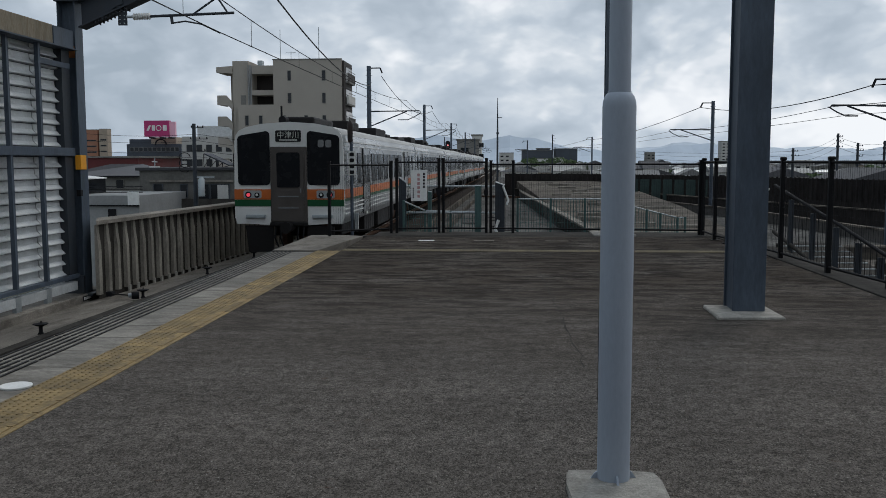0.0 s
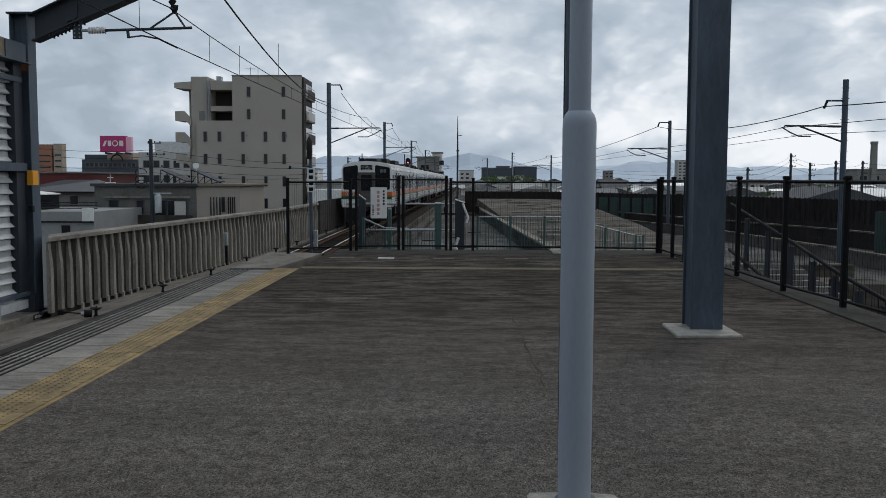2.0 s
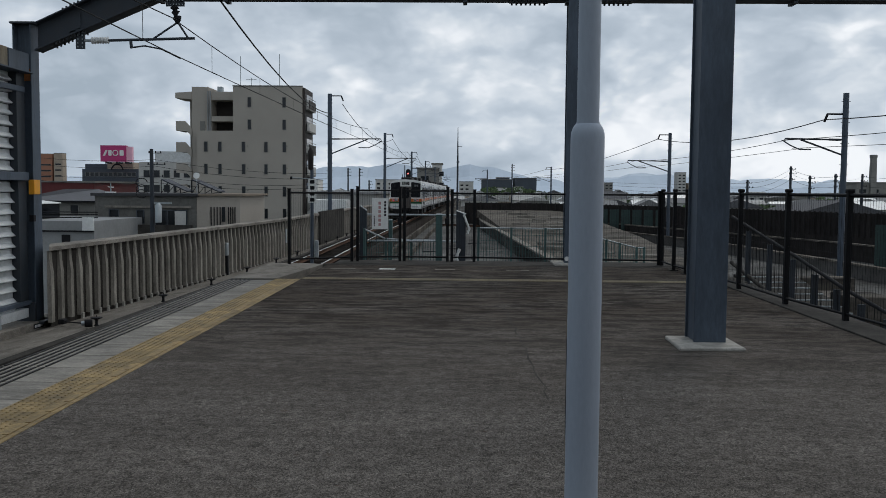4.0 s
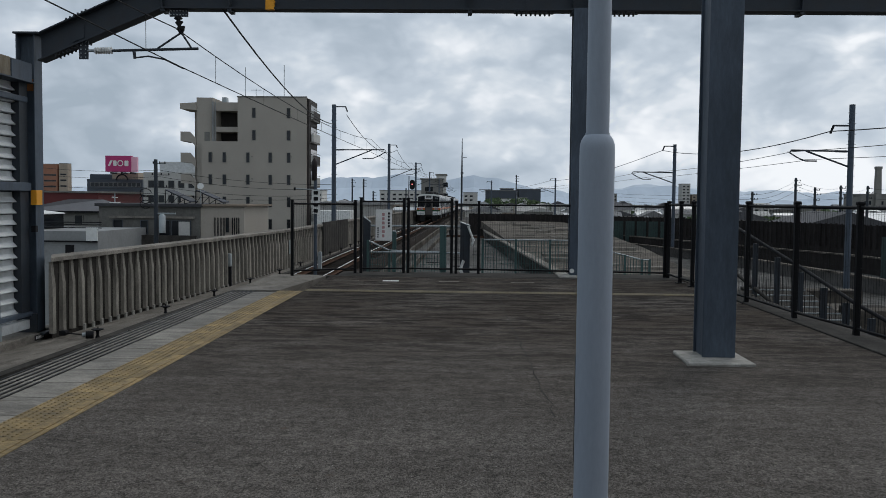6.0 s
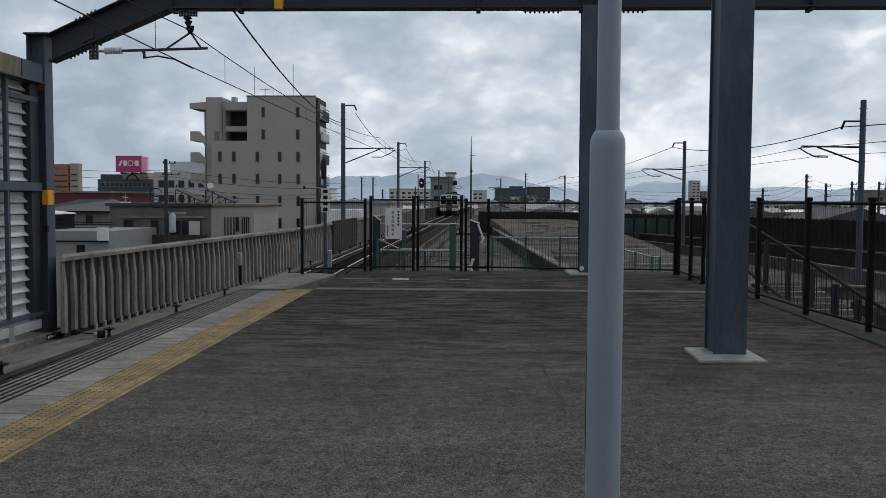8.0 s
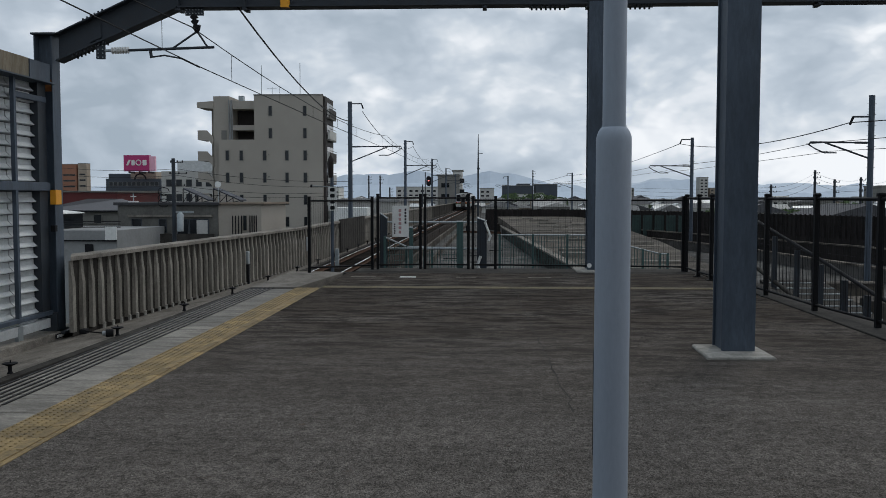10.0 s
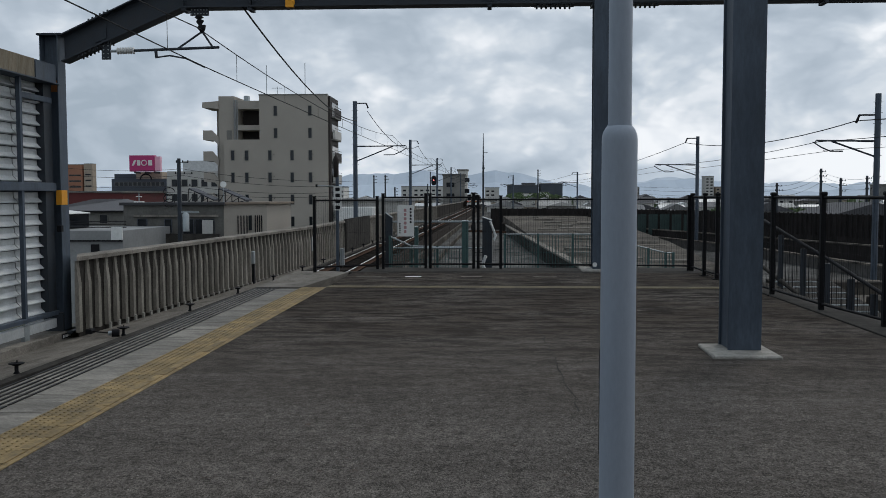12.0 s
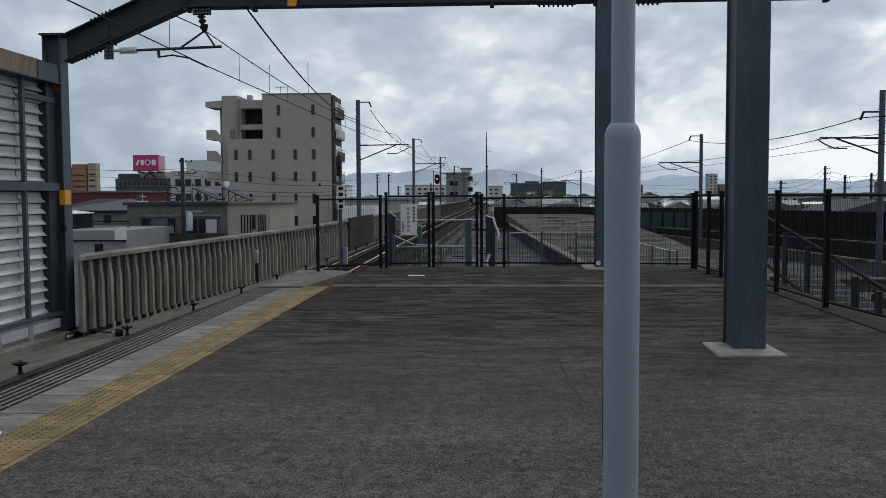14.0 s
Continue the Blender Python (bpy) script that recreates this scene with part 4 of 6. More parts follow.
def build_stop_marker():
    m = thing("stop_marker", "trackside post with dark lamp and white vertical stop board", "marker post")
    x, y = -4.06, 24.0
    part("post", tube(B(), [(x, y, -1.9), (x, y, 2.15)], 0.045, 12), STEEL, m)
    part("lamp_shade", tube(B(), [(x - 0.03, y, 2.1), (x - 0.03, y, 2.12), (x - 0.03, y, 2.5), (x - 0.03, y, 2.58), (x - 0.03, y, 2.7)], [0.05, 0.07, 0.075, 0.085, 0.02], 16), BROWN_TIN, m, "dark brown lamp housing")
    part("arm", tube(B(), [(x - 0.55, y, 1.88), (x + 0.1, y, 1.86)], 0.015, 6), GALV, m)
    part("arm_knob", tube(B(), [(x - 0.58, y, 1.88), (x - 0.53, y, 1.88)], 0.04, 8), INK, m)
    board = part("board", box(B(), x - 0.09, x + 0.13, y - 0.07, y - 0.055, 1.22, 1.86, 0.004), WHITE, m, "white board with dark characters")
    for i in range(4):
        bm, z = B(), 1.78 - i * 0.16
        prism(bm, rounded(x - 0.04, x + 0.08, z - 0.05, z + 0.05, 0.02, 2), "y", y - 0.074, y - 0.071)
        part("writing_bar", bm, INK, board)
    part("side_box", box(B(), x + 0.07, x + 0.17, y - 0.05, y + 0.08, -0.3, 0.2, 0.01), GALV, m)


def build_parapet_lamp():
    m = thing("lineside_cabinet", "small grey lineside box on a dark post against the parapet", "lineside box")
    x, y = -8.15, 30.6
    part("post", box(B(), x - 0.08, x + 0.1, y - 0.08, y + 0.08, -1.42, -0.72, 0.01), INK, m)
    part("head", box(B(), x - 0.1, x + 0.1, y - 0.1, y + 0.1, -0.72, -0.28, 0.03), GALV, m)
    m = thing("notice_plate", "small pale plate fixed on the parapet ribs", "plate")
    part("plate", box(B(), -7.62, -7.59, 38.4, 38.7, -0.75, -0.15, 0.004), GALV, m)


# ---- beyond the fence ----
def build_beyond():
    right = [(4.4, 22.0), (3.58, 34), (2.6, 57), (1.68, 80), (0.87, 162)]
    w = thing("deck_wall", "low retaining wall with pale coping across the disused deck", "retaining wall", kind="structure")
    part("wall", sweep(B(), right, [(0, -1.95), (0, -1.2), (0.25, -1.2), (0.25, -1.95)]), DECK, w)
    bm = B()
    for (ax, ay), (bx, by) in zip(right, right[1:4]):
        n = int((by - ay) / 0.45)
        for i in range(n):
            x, y = ax + (bx - ax) * i / n, ay + (by - ay) * i / n
            box(bm, x - 0.07, x, y - 0.05, y + 0.05, -1.9, -1.2)
    tagged(part("wall_rib", bm, DECK, w), kind="stuff")
    part("coping", sweep(B(), right, [(-0.06, -1.2), (-0.06, -1.12), (0.3, -1.12), (0.3, -1.2)]), PARAPET, w)
    d = thing("raised_deck", "pale weathered concrete deck of the disused viaduct", "deck", kind="structure")
    bm = B()
    rows = [(4.7, 7.5, 22, -1.22), (3.9, 9.0, 34, -1.22), (3.0, 11.0, 56, -1.2), (2.1, 11.0, 78, -0.75), (1.4, 9.5, 91, -0.4)]
    top = [[bm.verts.new((x, y, z)) for x in np.linspace(x0, x1, 5)] for x0, x1, y, z in rows]
    low = [[bm.verts.new((x, y, -1.95)) for x in np.linspace(x0, x1, 5)] for x0, x1, y, z in rows]
    for grid, flip in ((top, 1), (low, -1)):
        for a, b in zip(grid, grid[1:]):
            for k in range(4):
                bm.faces.new((a[k], a[k + 1], b[k + 1], b[k])[::flip])
    for a, b, c, e in zip(top, top[1:], low, low[1:]):
        for k in (0, 4):
            bm.faces.new((a[k], b[k], e[k], c[k]))
    bm.faces.new(top[0] + low[0][::-1])
    bm.faces.new(top[-1] + low[-1][::-1])
    part("slab", bm, PALE_DECK, d)
    rng = random.Random(8)
    for i in range(26):
        y = 34 + i * 2.1
        c = thing("concrete_block", "broken pale concrete block lying on the deck", "block", "deck blocks")
        x, z = rng.uniform(3.6, 8.5), -1.22 + max(0, y - 56) * 0.0225
        part("block", box(B(), x, x + rng.uniform(0.8, 2.6), y, y + rng.uniform(0.3, 0.9), z - 0.2, z + rng.uniform(0.05, 0.2), 0.03), CONCRETE, c)
    for i in range(14):
        y = 24.5 + i * 2.6
        x = rng.uniform(-2.8, 1.6)
        c = thing("drain_cover", "dark steel drain grating set in the deck", "grating", "deck gratings")
        part("grating", box(B(), x, x + rng.uniform(0.5, 1.2), y, y + 0.5, -1.9, -1.86), INK, c)
    t = thing("cable_trough", "pale concrete cable trough beside the track", "cable trough", kind="structure")
    part("trough", sweep(B(), fine_path(TRACK, 21, 300, 4, 1.95), [(-0.08, -1.9), (-0.08, -1.5), (0.08, -1.5), (0.08, -1.9)]), PALE_DECK, t)
    part("trough", sweep(B(), fine_path(TRACK, 21, 300, 4, 2.9), [(-0.06, -1.9), (-0.06, -1.62), (0.06, -1.62), (0.06, -1.9)]), PALE_DECK, t)

    # green fencing behind the gates
    def green_fence(pts, tops, z0, label):
        f = thing("green_fence", label, "fence", "green fences")
        for (x, y), z in zip(pts, tops):
            part("post", box(B(), x - 0.03, x + 0.03, y - 0.03, y + 0.03, -1.9, z, 0.004), GREEN, f)
        for (a, za), (b, zb) in zip(zip(pts, tops), zip(pts[1:], tops[1:])):
            part("top_rail", tube(B(), [(*a, za - 0.02), (*b, zb - 0.02)], 0.022, 6), GALV, f)
            part("low_rail", tube(B(), [(*a, z0 + 0.1), (*b, z0 + 0.1)], 0.018, 6), GREEN, f)
            bm = B()
            n = int(math.hypot(b[0] - a[0], b[1] - a[1]) / 0.07)
            for i in range(n + 1):
                k = i / max(n, 1)
                x, y, z = a[0] + (b[0] - a[0]) * k, a[1] + (b[1] - a[1]) * k, za + (zb - za) * k
                box(bm, x - 0.007, x + 0.007, y - 0.005, y + 0.005, z0, z)
            for k in range(int((min(za, zb) - z0) / 0.15)):
                tube(bm, [(*a, z0 + 0.15 * k), (*b, z0 + 0.15 * k)], 0.006, 4)
            part("wire_mesh", bm, GREEN, f)

    green_fence([(-2.45, 22.2), (-1.95, 22.6), (-1.3, 22.6), (-0.6, 22.5)], [0.62, 0.36, 0.34, 0.34], -1.5, "green wire fence beyond the gate")
    green_fence([(0.42, 24.0), (1.3, 24.0), (2.21, 24.0), (3.1, 24.0)], [0.6, 0.6, 0.6, 0.6], -1.4, "green wire fence on the disused deck")
    green_fence([(3.1, 24.0), (3.84, 24.0), (4.2, 24.0), (4.65, 24.0), (4.85, 24.0)], [0.5, 0.31, 0.22, 0.11, 0.11], -1.4, "green wire fence sloping down on the disused deck")
    for x, y, z1, w, lean in ((-2.5, 22.4, 1.05, 0.09, -0.13), (-0.05, 22.5, 0.98, 0.12, 0.08), (-0.6, 22.5, 0.97, 0.08, 0.0), (-1.98, 24.5, 0.75, 0.05, 0.0)):
        s = thing("steel_post", "grey galvanised steel post behind the gate", "post", "posts beyond the gate")
        part("post", prism(B(), [(x - w, -1.9), (x + w, -1.9), (x + w + lean * 0, z1), (x - w, z1 + abs(lean))], "y", y - 0.05, y + 0.05), BEAM if w > 0.08 else GREEN, s)
        part("cap", tube(B(), [(x - w, y, z1 + abs(lean)), (x + w, y, z1)], 0.03, 6), GALV, s)
    r = thing("guard_rail", "pale galvanised guard rail spanning behind the gate", "guard rail")
    for z in (0.3, 0.96):
        part("rail", tube(B(), [(-2.45, 22.48, z), (-0.05, 22.48, z)], 0.025, 8), GALV, r)
    part("bent_strap", tube(B(), [(0.02, 22.42, 0.98), (0.16, 22.42, 0.62), (0.12, 22.42, 0.5)], 0.03, 6), WHITE, r)
    part("bent_strap", tube(B(), [(-0.08, 22.42, 0.12), (-0.16, 22.42, -0.1), (-0.06, 22.42, -0.35)], 0.04, 6), WHITE, r)

    # stair down beside the platform
    s = thing("stairway", "steel stair with dark mesh balustrade leading down beside the platform", "stairs")
    path = [(18.7, 1.09), (16.7, 0.78), (15.2, 0.55), (13.1, 0.2), (11.7, 0.02), (9.5, -0.25)]
    for x in (5.6,):
        part("handrail", tube(B(), [(x, y, z) for y, z in path], 0.03, 8), INK, s)
        part("stringer", tube(B(), [(x, y, z - 0.95) for y, z in path], 0.04, 6), KERB, s)
        bm = B()
        for (ya, za), (yb, zb) in zip(path, path[1:]):
            n = int((ya - yb) / 0.2)
            for i in range(n):
                y, z = ya + (yb - ya) * i / n, za + (zb - za) * i / n
                box(bm, x - 0.004, x + 0.004, y - 0.004, y + 0.004, z - 0.9, z)
        part("mesh_infill", bm, BLACK, s)
        for y in (17.6, 16.35, 15.2, 14.2, 13.35, 12.5, 11.7):
            z = np.interp(y, [p[0] for p in path[::-1]], [p[1] for p in path[::-1]])
            part("post", box(B(), x - 0.045, x + 0.045, y - 0.03, y + 0.03, z - 1.3, z - 0.08), BEAM, s)
    part("ramp", prism(B(), [(18.7, -0.1), (9.5, -1.45), (9.5, -1.6), (18.7, -0.25)], "x", 5.66, 6.9), KERB, s, "dark sloping stair flight")
    tread = mesh_of("tread_edge", box(B(), 5.68, 6.88, -0.015, 0.015, 0.0, 0.02), GALV)
    for i in range(20):
        y = 18.4 - i * 0.44
        piece("tread_edge", tread, s, 0, y, -0.1 - (18.7 - y) * 0.1467)
    part("hoop", tube(B(), [(5.5, 18.75, 1.0 + 0.0)] + [(5.45 - 0.1 * math.sin(a / 2), 18.75, 1.02 + 0.12 * math.cos(a)) for a in (1.4, 0.9, 0.4, 0.0)], 0.03, 8), WHITE, s)
    l = thing("lower_landing", "pale concrete landings and footings beside the platform", "landing", kind="structure")
    for x, y, w, d, z in ((5.0, 17.2, 0.5, 0.9, -0.12), (5.75, 18.9, 0.7, 0.9, -0.28), (7.1, 16.4, 0.8, 0.9, -0.3), (7.4, 20.0, 1.5, 1.2, -0.95), (8.0, 22.5, 2.4, 1.5, -1.0), (7.3, 16.5, 1.0, 2.0, -0.8), (9.0, 27.5, 3.0, 0.8, -1.0), (7.4, 13.5, 1.2, 1.6, -0.7)):
        part("slab", box(B(), x, x + w, y, y + d, -1.9, z, 0.02), PALE_DECK, l)


PLANK = material("dark_plank_wall", (0.026, 0.023, 0.022), 0.85, vary=0.35, scale=0.8, fine=6, stretch=(1, 1, 0.3), stain=0.3, stain_color=(0.06, 0.055, 0.05))
GREY_STRIP = material("grey_wall_strip", (0.09, 0.085, 0.08), 0.9, vary=0.3, scale=0.8, fine=6)


def build_right_side():
    outer = [(33, 25), (30, 42), (26, 57), (21.5, 70), (15.5, 83), (9, 91), (3, 93), (0.2, 94)]
    mid = [(23.5, 22), (22, 36), (20, 48.4), (16.7, 59.3), (12, 74), (6, 84), (1.2, 88)]
    low = [(17.5, 20), (16.6, 32), (16.1, 38.9), (14.6, 54), (11.5, 66), (6, 78)]
    w = thing("noise_wall", "dark plank noise wall curving along the far track", "noise wall", kind="structure")
    part("wall", sweep(B(), outer, [(0, -2.0), (0, 0.3), (0.15, 0.3), (0.15, -2.0)]), PLANK, w)
    bm = B()
    for (ax, ay), (bx, by) in zip(outer, outer[1:]):
        n = int(math.hypot(bx - ax, by - ay) / 0.5)
        for i in range(n):
            x, y = ax + (bx - ax) * i / n, ay + (by - ay) * i / n
            box(bm, x - 0.11, x + 0.0, y - 0.05, y + 0.05, -1.2, 0.36)
    tagged(part("batten", bm, PLANK, w), kind="stuff")
    for name, path, z, m in (("track_wall", mid, -1.0, PLANK), ("track_wall", low, -1.3, GREY_STRIP)):
        k = thing(name, "low dark wall with a pale coping beside the far track", "low wall", kind="structure")
        part("wall", sweep(B(), path, [(0, -2.0), (0, z - 0.08), (0.2, z - 0.08), (0.2, -2.0)]), m, k)
        part("coping", sweep(B(), path, [(-0.05, z - 0.08), (-0.05, z), (0.25, z), (0.25, z - 0.08)]), PALE_DECK, k)
    g = thing("green_screen", "green mesh screen beside the far track", "screen", "green fences")
    for x, y, n in ((14.9, 70, 9), (22.3, 40, 5)):
        for i in range(n):
            part("panel", box(B(), x - i * 0.8, x - i * 0.8 + 0.7, y + i * 0.5, y + i * 0.5 + 0.05, -1.9, 0.15), GREEN_DARK, g)
    t = thing("far_track", "rusty far track curving beside the noise wall", "railway track", kind="structure")
    for off in (2.2, 3.27):
        part("rail", sweep(B(), [(x - off, y) for x, y in mid], [(-0.04, -1.9), (-0.04, -1.72), (0.04, -1.72), (0.04, -1.9)]), RAIL_RUST, t)


# ---- masts, wires, signal ----
def build_mast(x, y, top, side, reach, tube_z, brace_z, label, r=0.14, cap=0.12):
    m = thing("catenary_mast", label, "catenary mast", "catenary masts")
    part("pole", tube(B(), [(x, y, -2.0), (x, y, top)], [r, r * 0.92], 12), STEEL, m)
    step = mesh_of("step_bolt", tube(B(), [(-r - 0.05, 0, 0), (r + 0.05, 0, 0)], 0.012, 4), BEAM)
    for i in range(int((top + 1.0) / 0.4)):
        piece("step_bolt", step, m, x, y, -0.9 + i * 0.4)
    part("cap_arm", tube(B(), [(x + side * -0.1, y, top - cap), (x + side * 0.7, y, top - cap)], 0.035, 6), BEAM, m)
    part("cap_drop", tube(B(), [(x + side * 0.68, y, top - cap), (x + side * 0.8, y, top - cap - 0.3)], 0.045, 6), INK, m)
    part("top_tube", tube(B(), [(x, y, tube_z), (x + side * reach, y, tube_z + 0.03)], 0.035, 6), BEAM, m)
    part("brace", tube(B(), [(x, y, brace_z), (x + side * reach * 0.75, y, tube_z)], 0.035, 6), BEAM, m)
    q = reach / 3.0
    bend = [(x + side * reach, y, tube_z + 0.03), (x + side * (reach + 0.1 * q), y, tube_z - 0.08 * q), (x + side * (reach - 0.25 * q), y, tube_z - 0.3 * q), (x + side * (reach - 0.7 * q), y, tube_z - 0.5 * q), (x + side * (reach - 1.3 * q), y, tube_z - 0.5 * q)]
    part("steady_arm", tube(B(), bend, 0.028, 6), BEAM, m)
    part("insulator", tube(B(), [(x + side * 0.15, y, tube_z), (x + side * 0.6, y, tube_z + 0.006)], 0.045, 8), BEAM, m)


def sag(a, b, drop, n=14):
    a, b = Vector(a), Vector(b)
    return [a.lerp(b, i / n) - Vector((0, 0, drop * 4 * (i / n) * (1 - i / n))) for i in range(n + 1)]


def build_wires():
    masts = [(-8.0, 54.0, 7.25), (-7.55, 87.0, 7.0), (-7.25, 127.0, 6.9), (-7.0, 168.0, 6.9), (-6.6, 212.0, 6.9), (-6.6, 258.0, 6.9)]
    for x, y, top in masts:
        build_mast(x, y, top, 1, track_x(y) - x + 0.6, 4.57, 3.66, "dark steel catenary mast on the parapet side of the track")
    build_mast(14.62, 35, 5.42, -1, 2.25, 3.64, 3.03, "dark steel catenary mast beside the far track", 0.118, 0.8)
    build_mast(13.6, 60, 5.45, -1, 2.7, 3.6, 2.9, "dark steel catenary mast beside the far track", 0.118)
    build_mast(12.6, 130, 5.0, -1, 2.7, 3.5, 2.8, "dark steel catenary mast beside the far track", 0.118)
    build_mast(4.0, 150, 5.0, -1, 2.0, 3.5, 2.8, "dark steel catenary mast beside the far track", 0.118)

    def wire(name, pts, r, label):
        o = part(name, tube(B(), pts, r, 5), WIRE)
        tagged(o, label, "wire", "overhead wires")

    sup = [(-5.4, -14.0), (-6.2, 19.5)] + [(track_x(y) - 0.15, y) for _, y, _ in masts]
    for (ax, ay), (bx, by) in zip(sup, sup[1:]):
        wire("contact_wire", sag((ax, ay, 4.42), (bx, by, 4.42), 0.04), 0.012, "thin dark contact wire over the track")
        top = sag((ax, ay, 5.16), (bx, by, 5.2), 0.45)
        wire("messenger_wire", top, 0.012, "thin dark messenger wire over the track")
        for i in range(1, 14, 2):
            p = top[i]
            wire("dropper", [p, (p.x, p.y, 4.4)], 0.006, "short dropper between two overhead wires")
    wire("feeder_wire", sag((-5.3, 19.4, 5.66), (-7.9, 54, 6.1), 0.62), 0.022, "thick dark feeder wire")
    for (ax, ay, az), (bx, by, bz) in zip(masts, masts[1:]):
        wire("feeder_wire", sag((ax + 0.75, ay, az - 0.6), (bx + 0.75, by, bz - 0.6), 1.0), 0.02, "thick dark feeder wire")
    rm = [(17, 8, 4.9), (14.62, 35, 4.4), (13.6, 60, 5.05), (12.6, 130, 4.6), (6, 220, 4.3)]
    for (ax, ay, az), (bx, by, bz) in zip(rm, rm[1:]):
        wire("feeder_wire", sag((ax - 0.8, ay, az), (bx - 0.8, by, bz), 0.5), 0.02, "thick dark feeder wire")
        wire("messenger_wire", sag((ax - 2.0, ay, 3.66), (bx - 2.4, by, 3.6), 0.2), 0.012, "thin dark messenger wire over the far track")
        wire("contact_wire", sag((ax - 1.6, ay, 3.3 if ay > 20 else 2.7), (bx - 2.0, by, 3.3 if by < 50 else 3.15), 0.03), 0.01, "thin dark contact wire over the far track")
    for z0, z1, s in ((3.3, 2.5, 0.8), (2.9, 2.2, 0.9), (2.3, 1.9, 1.0), (1.9, 1.7, 0.9)):
        wire("service_cable", sag((-18.9, 55, z0), (-8.15, 54, z1), s * 0.3), 0.012, "thin dark service cable between poles")
        wire("service_cable", sag((-18.9, 55, z0), (-31, 58, z0 + 0.6), s * 0.4), 0.012, "thin dark service cable between poles")

    for (ax, ay, az), (bx, by, bz) in zip(((19.6, 150, 3.4), (28.1, 90, 2.5), (32.3, 90, 3.9), (36.7, 90, 3.2), (41.5, 95, 3.3)), ((28.1, 90, 2.5), (32.3, 90, 3.9), (36.7, 90, 3.2), (41.5, 95, 3.3), (60, 100, 3.5))):
        for dz in (0.0, 0.45, 1.0):
            wire("service_cable", sag((ax, ay, az - dz), (bx, by, bz - dz), 0.35), 0.013, "thin dark service cable between poles")

    s = thing("railway_signal", "black oval railway signal head with a lit lamp beside the track", "signal")
    x, y, z = -7.3, 120.0, 3.65
    part("post", tube(B(), [(x - 0.45, y, -2), (x - 0.45, y, 4.8)], 0.06, 8), BEAM, s)
    part("head", prism(B(), rounded(x - 0.32, x + 0.32, z - 0.65, z + 0.65, 0.3, 6), "y", y - 0.1, y + 0.1), INK, s)
    part("lamp", tube(B(), [(x, y - 0.14, z + 0.05), (x, y - 0.1, z + 0.05)], 0.1, 12), glow("signal_lamp", (1.0, 0.25, 0.25), 1.2), s, "lit signal lamp")
    for k in (0.4, -0.35):
        part("hood", tube(B(), [(x, y - 0.25, z + k), (x, y - 0.1, z + k)], 0.11, 10), INK, s)
    part("arm", tube(B(), [(x - 0.45, y, z), (x, y, z)], 0.04, 6), BEAM, s)
    part("ladder", box(B(), x - 0.9, x - 0.75, y - 0.05, y + 0.05, -2, 3.2), BEAM, s)

    a = thing("radio_mast", "slender dark radio mast standing beyond the viaduct", "radio mast")
    part("shaft", tube(B(), [(-0.99, 160, -9), (-0.99, 160, 6), (-0.99, 160, 12.6)], [0.2, 0.16, 0.05], 8), BEAM, a)
    part("dipole", tube(B(), [(-1.1, 160, 9.2), (-0.2, 160, 9.2)], 0.05, 6), BEAM, a)
    part("dipole", tube(B(), [(-1.2, 160, 6.5), (-0.7, 160, 6.5)], 0.12, 6), BEAM, a)


build_vent_pole()
build_end_fence()
build_side_fence()
build_warning_sign()
build_stop_marker()
build_parapet_lamp()
build_beyond()
build_right_side()
build_wires()


# ---- the town ----
GROUND_Z = -9.0
PALE_WALL = material("pale_wall", (0.5, 0.49, 0.465), 0.85, vary=0.12, scale=0.5, fine=6, spread=0.25, stain=0.15, stain_color=(0.25, 0.24, 0.22))
TAN_WALL = material("tan_wall", (0.3, 0.25, 0.2), 0.85, vary=0.12, scale=0.5, fine=6, spread=0.25)
GREY_WALL = material("grey_wall", (0.2, 0.195, 0.18), 0.85, vary=0.15, scale=0.4, fine=6, stain=0.3, stain_color=(0.1, 0.1, 0.095))
HOUSE_WALL = material("grimy_house_concrete", (0.135, 0.132, 0.122), 0.85, vary=0.2, scale=0.6, fine=6, stain=0.5, stain_color=(0.07, 0.068, 0.063))
BROWN_WALL = material("brown_wall", (0.3, 0.15, 0.1), 0.85, vary=0.12, scale=0.1, fine=2)
COOL_WALL = material("cool_grey_render", (0.27, 0.275, 0.275), 0.85, vary=0.12, scale=0.4, fine=6, stain=0.3, stain_color=(0.18, 0.18, 0.175))
OFFICE = material("blue_grey_cladding", (0.06, 0.07, 0.085), 0.6, vary=0.15, scale=0.2, fine=3)
MAROON = material("maroon_cladding", (0.11, 0.03, 0.03), 0.7, vary=0.15, scale=0.3)
MAGENTA = material("magenta_sign_panel", (0.42, 0.045, 0.155), 0.5, vary=0.05, scale=0.3, bump=0)
PINK = material("pale_pink_sign_side", (0.75, 0.4, 0.5), 0.5, vary=0.05, scale=0.3, bump=0)
SLATE = material("dark_roof_tiles", (0.075, 0.075, 0.08), 0.8, vary=0.2, scale=1.0, fine=9, spread=0.35)
TILE_GREY = material("grey_roof_tiles", (0.2, 0.2, 0.2), 0.8, vary=0.2, scale=1.0, fine=9, spread=0.35)
METAL_ROOF = material("pale_metal_roof", (0.45, 0.46, 0.46), 0.45, metal=0.3, vary=0.15, spread=0.2)
SOLAR = material("solar_panel", (0.03, 0.034, 0.045), 0.6, vary=0.1, bump=0)
LEAF = material("foliage", (0.055, 0.085, 0.035), 0.8, vary=0.35, scale=0.3, fine=3, spread=0.3)
BARK = material("bark", (0.09, 0.07, 0.055), 0.9, vary=0.3)
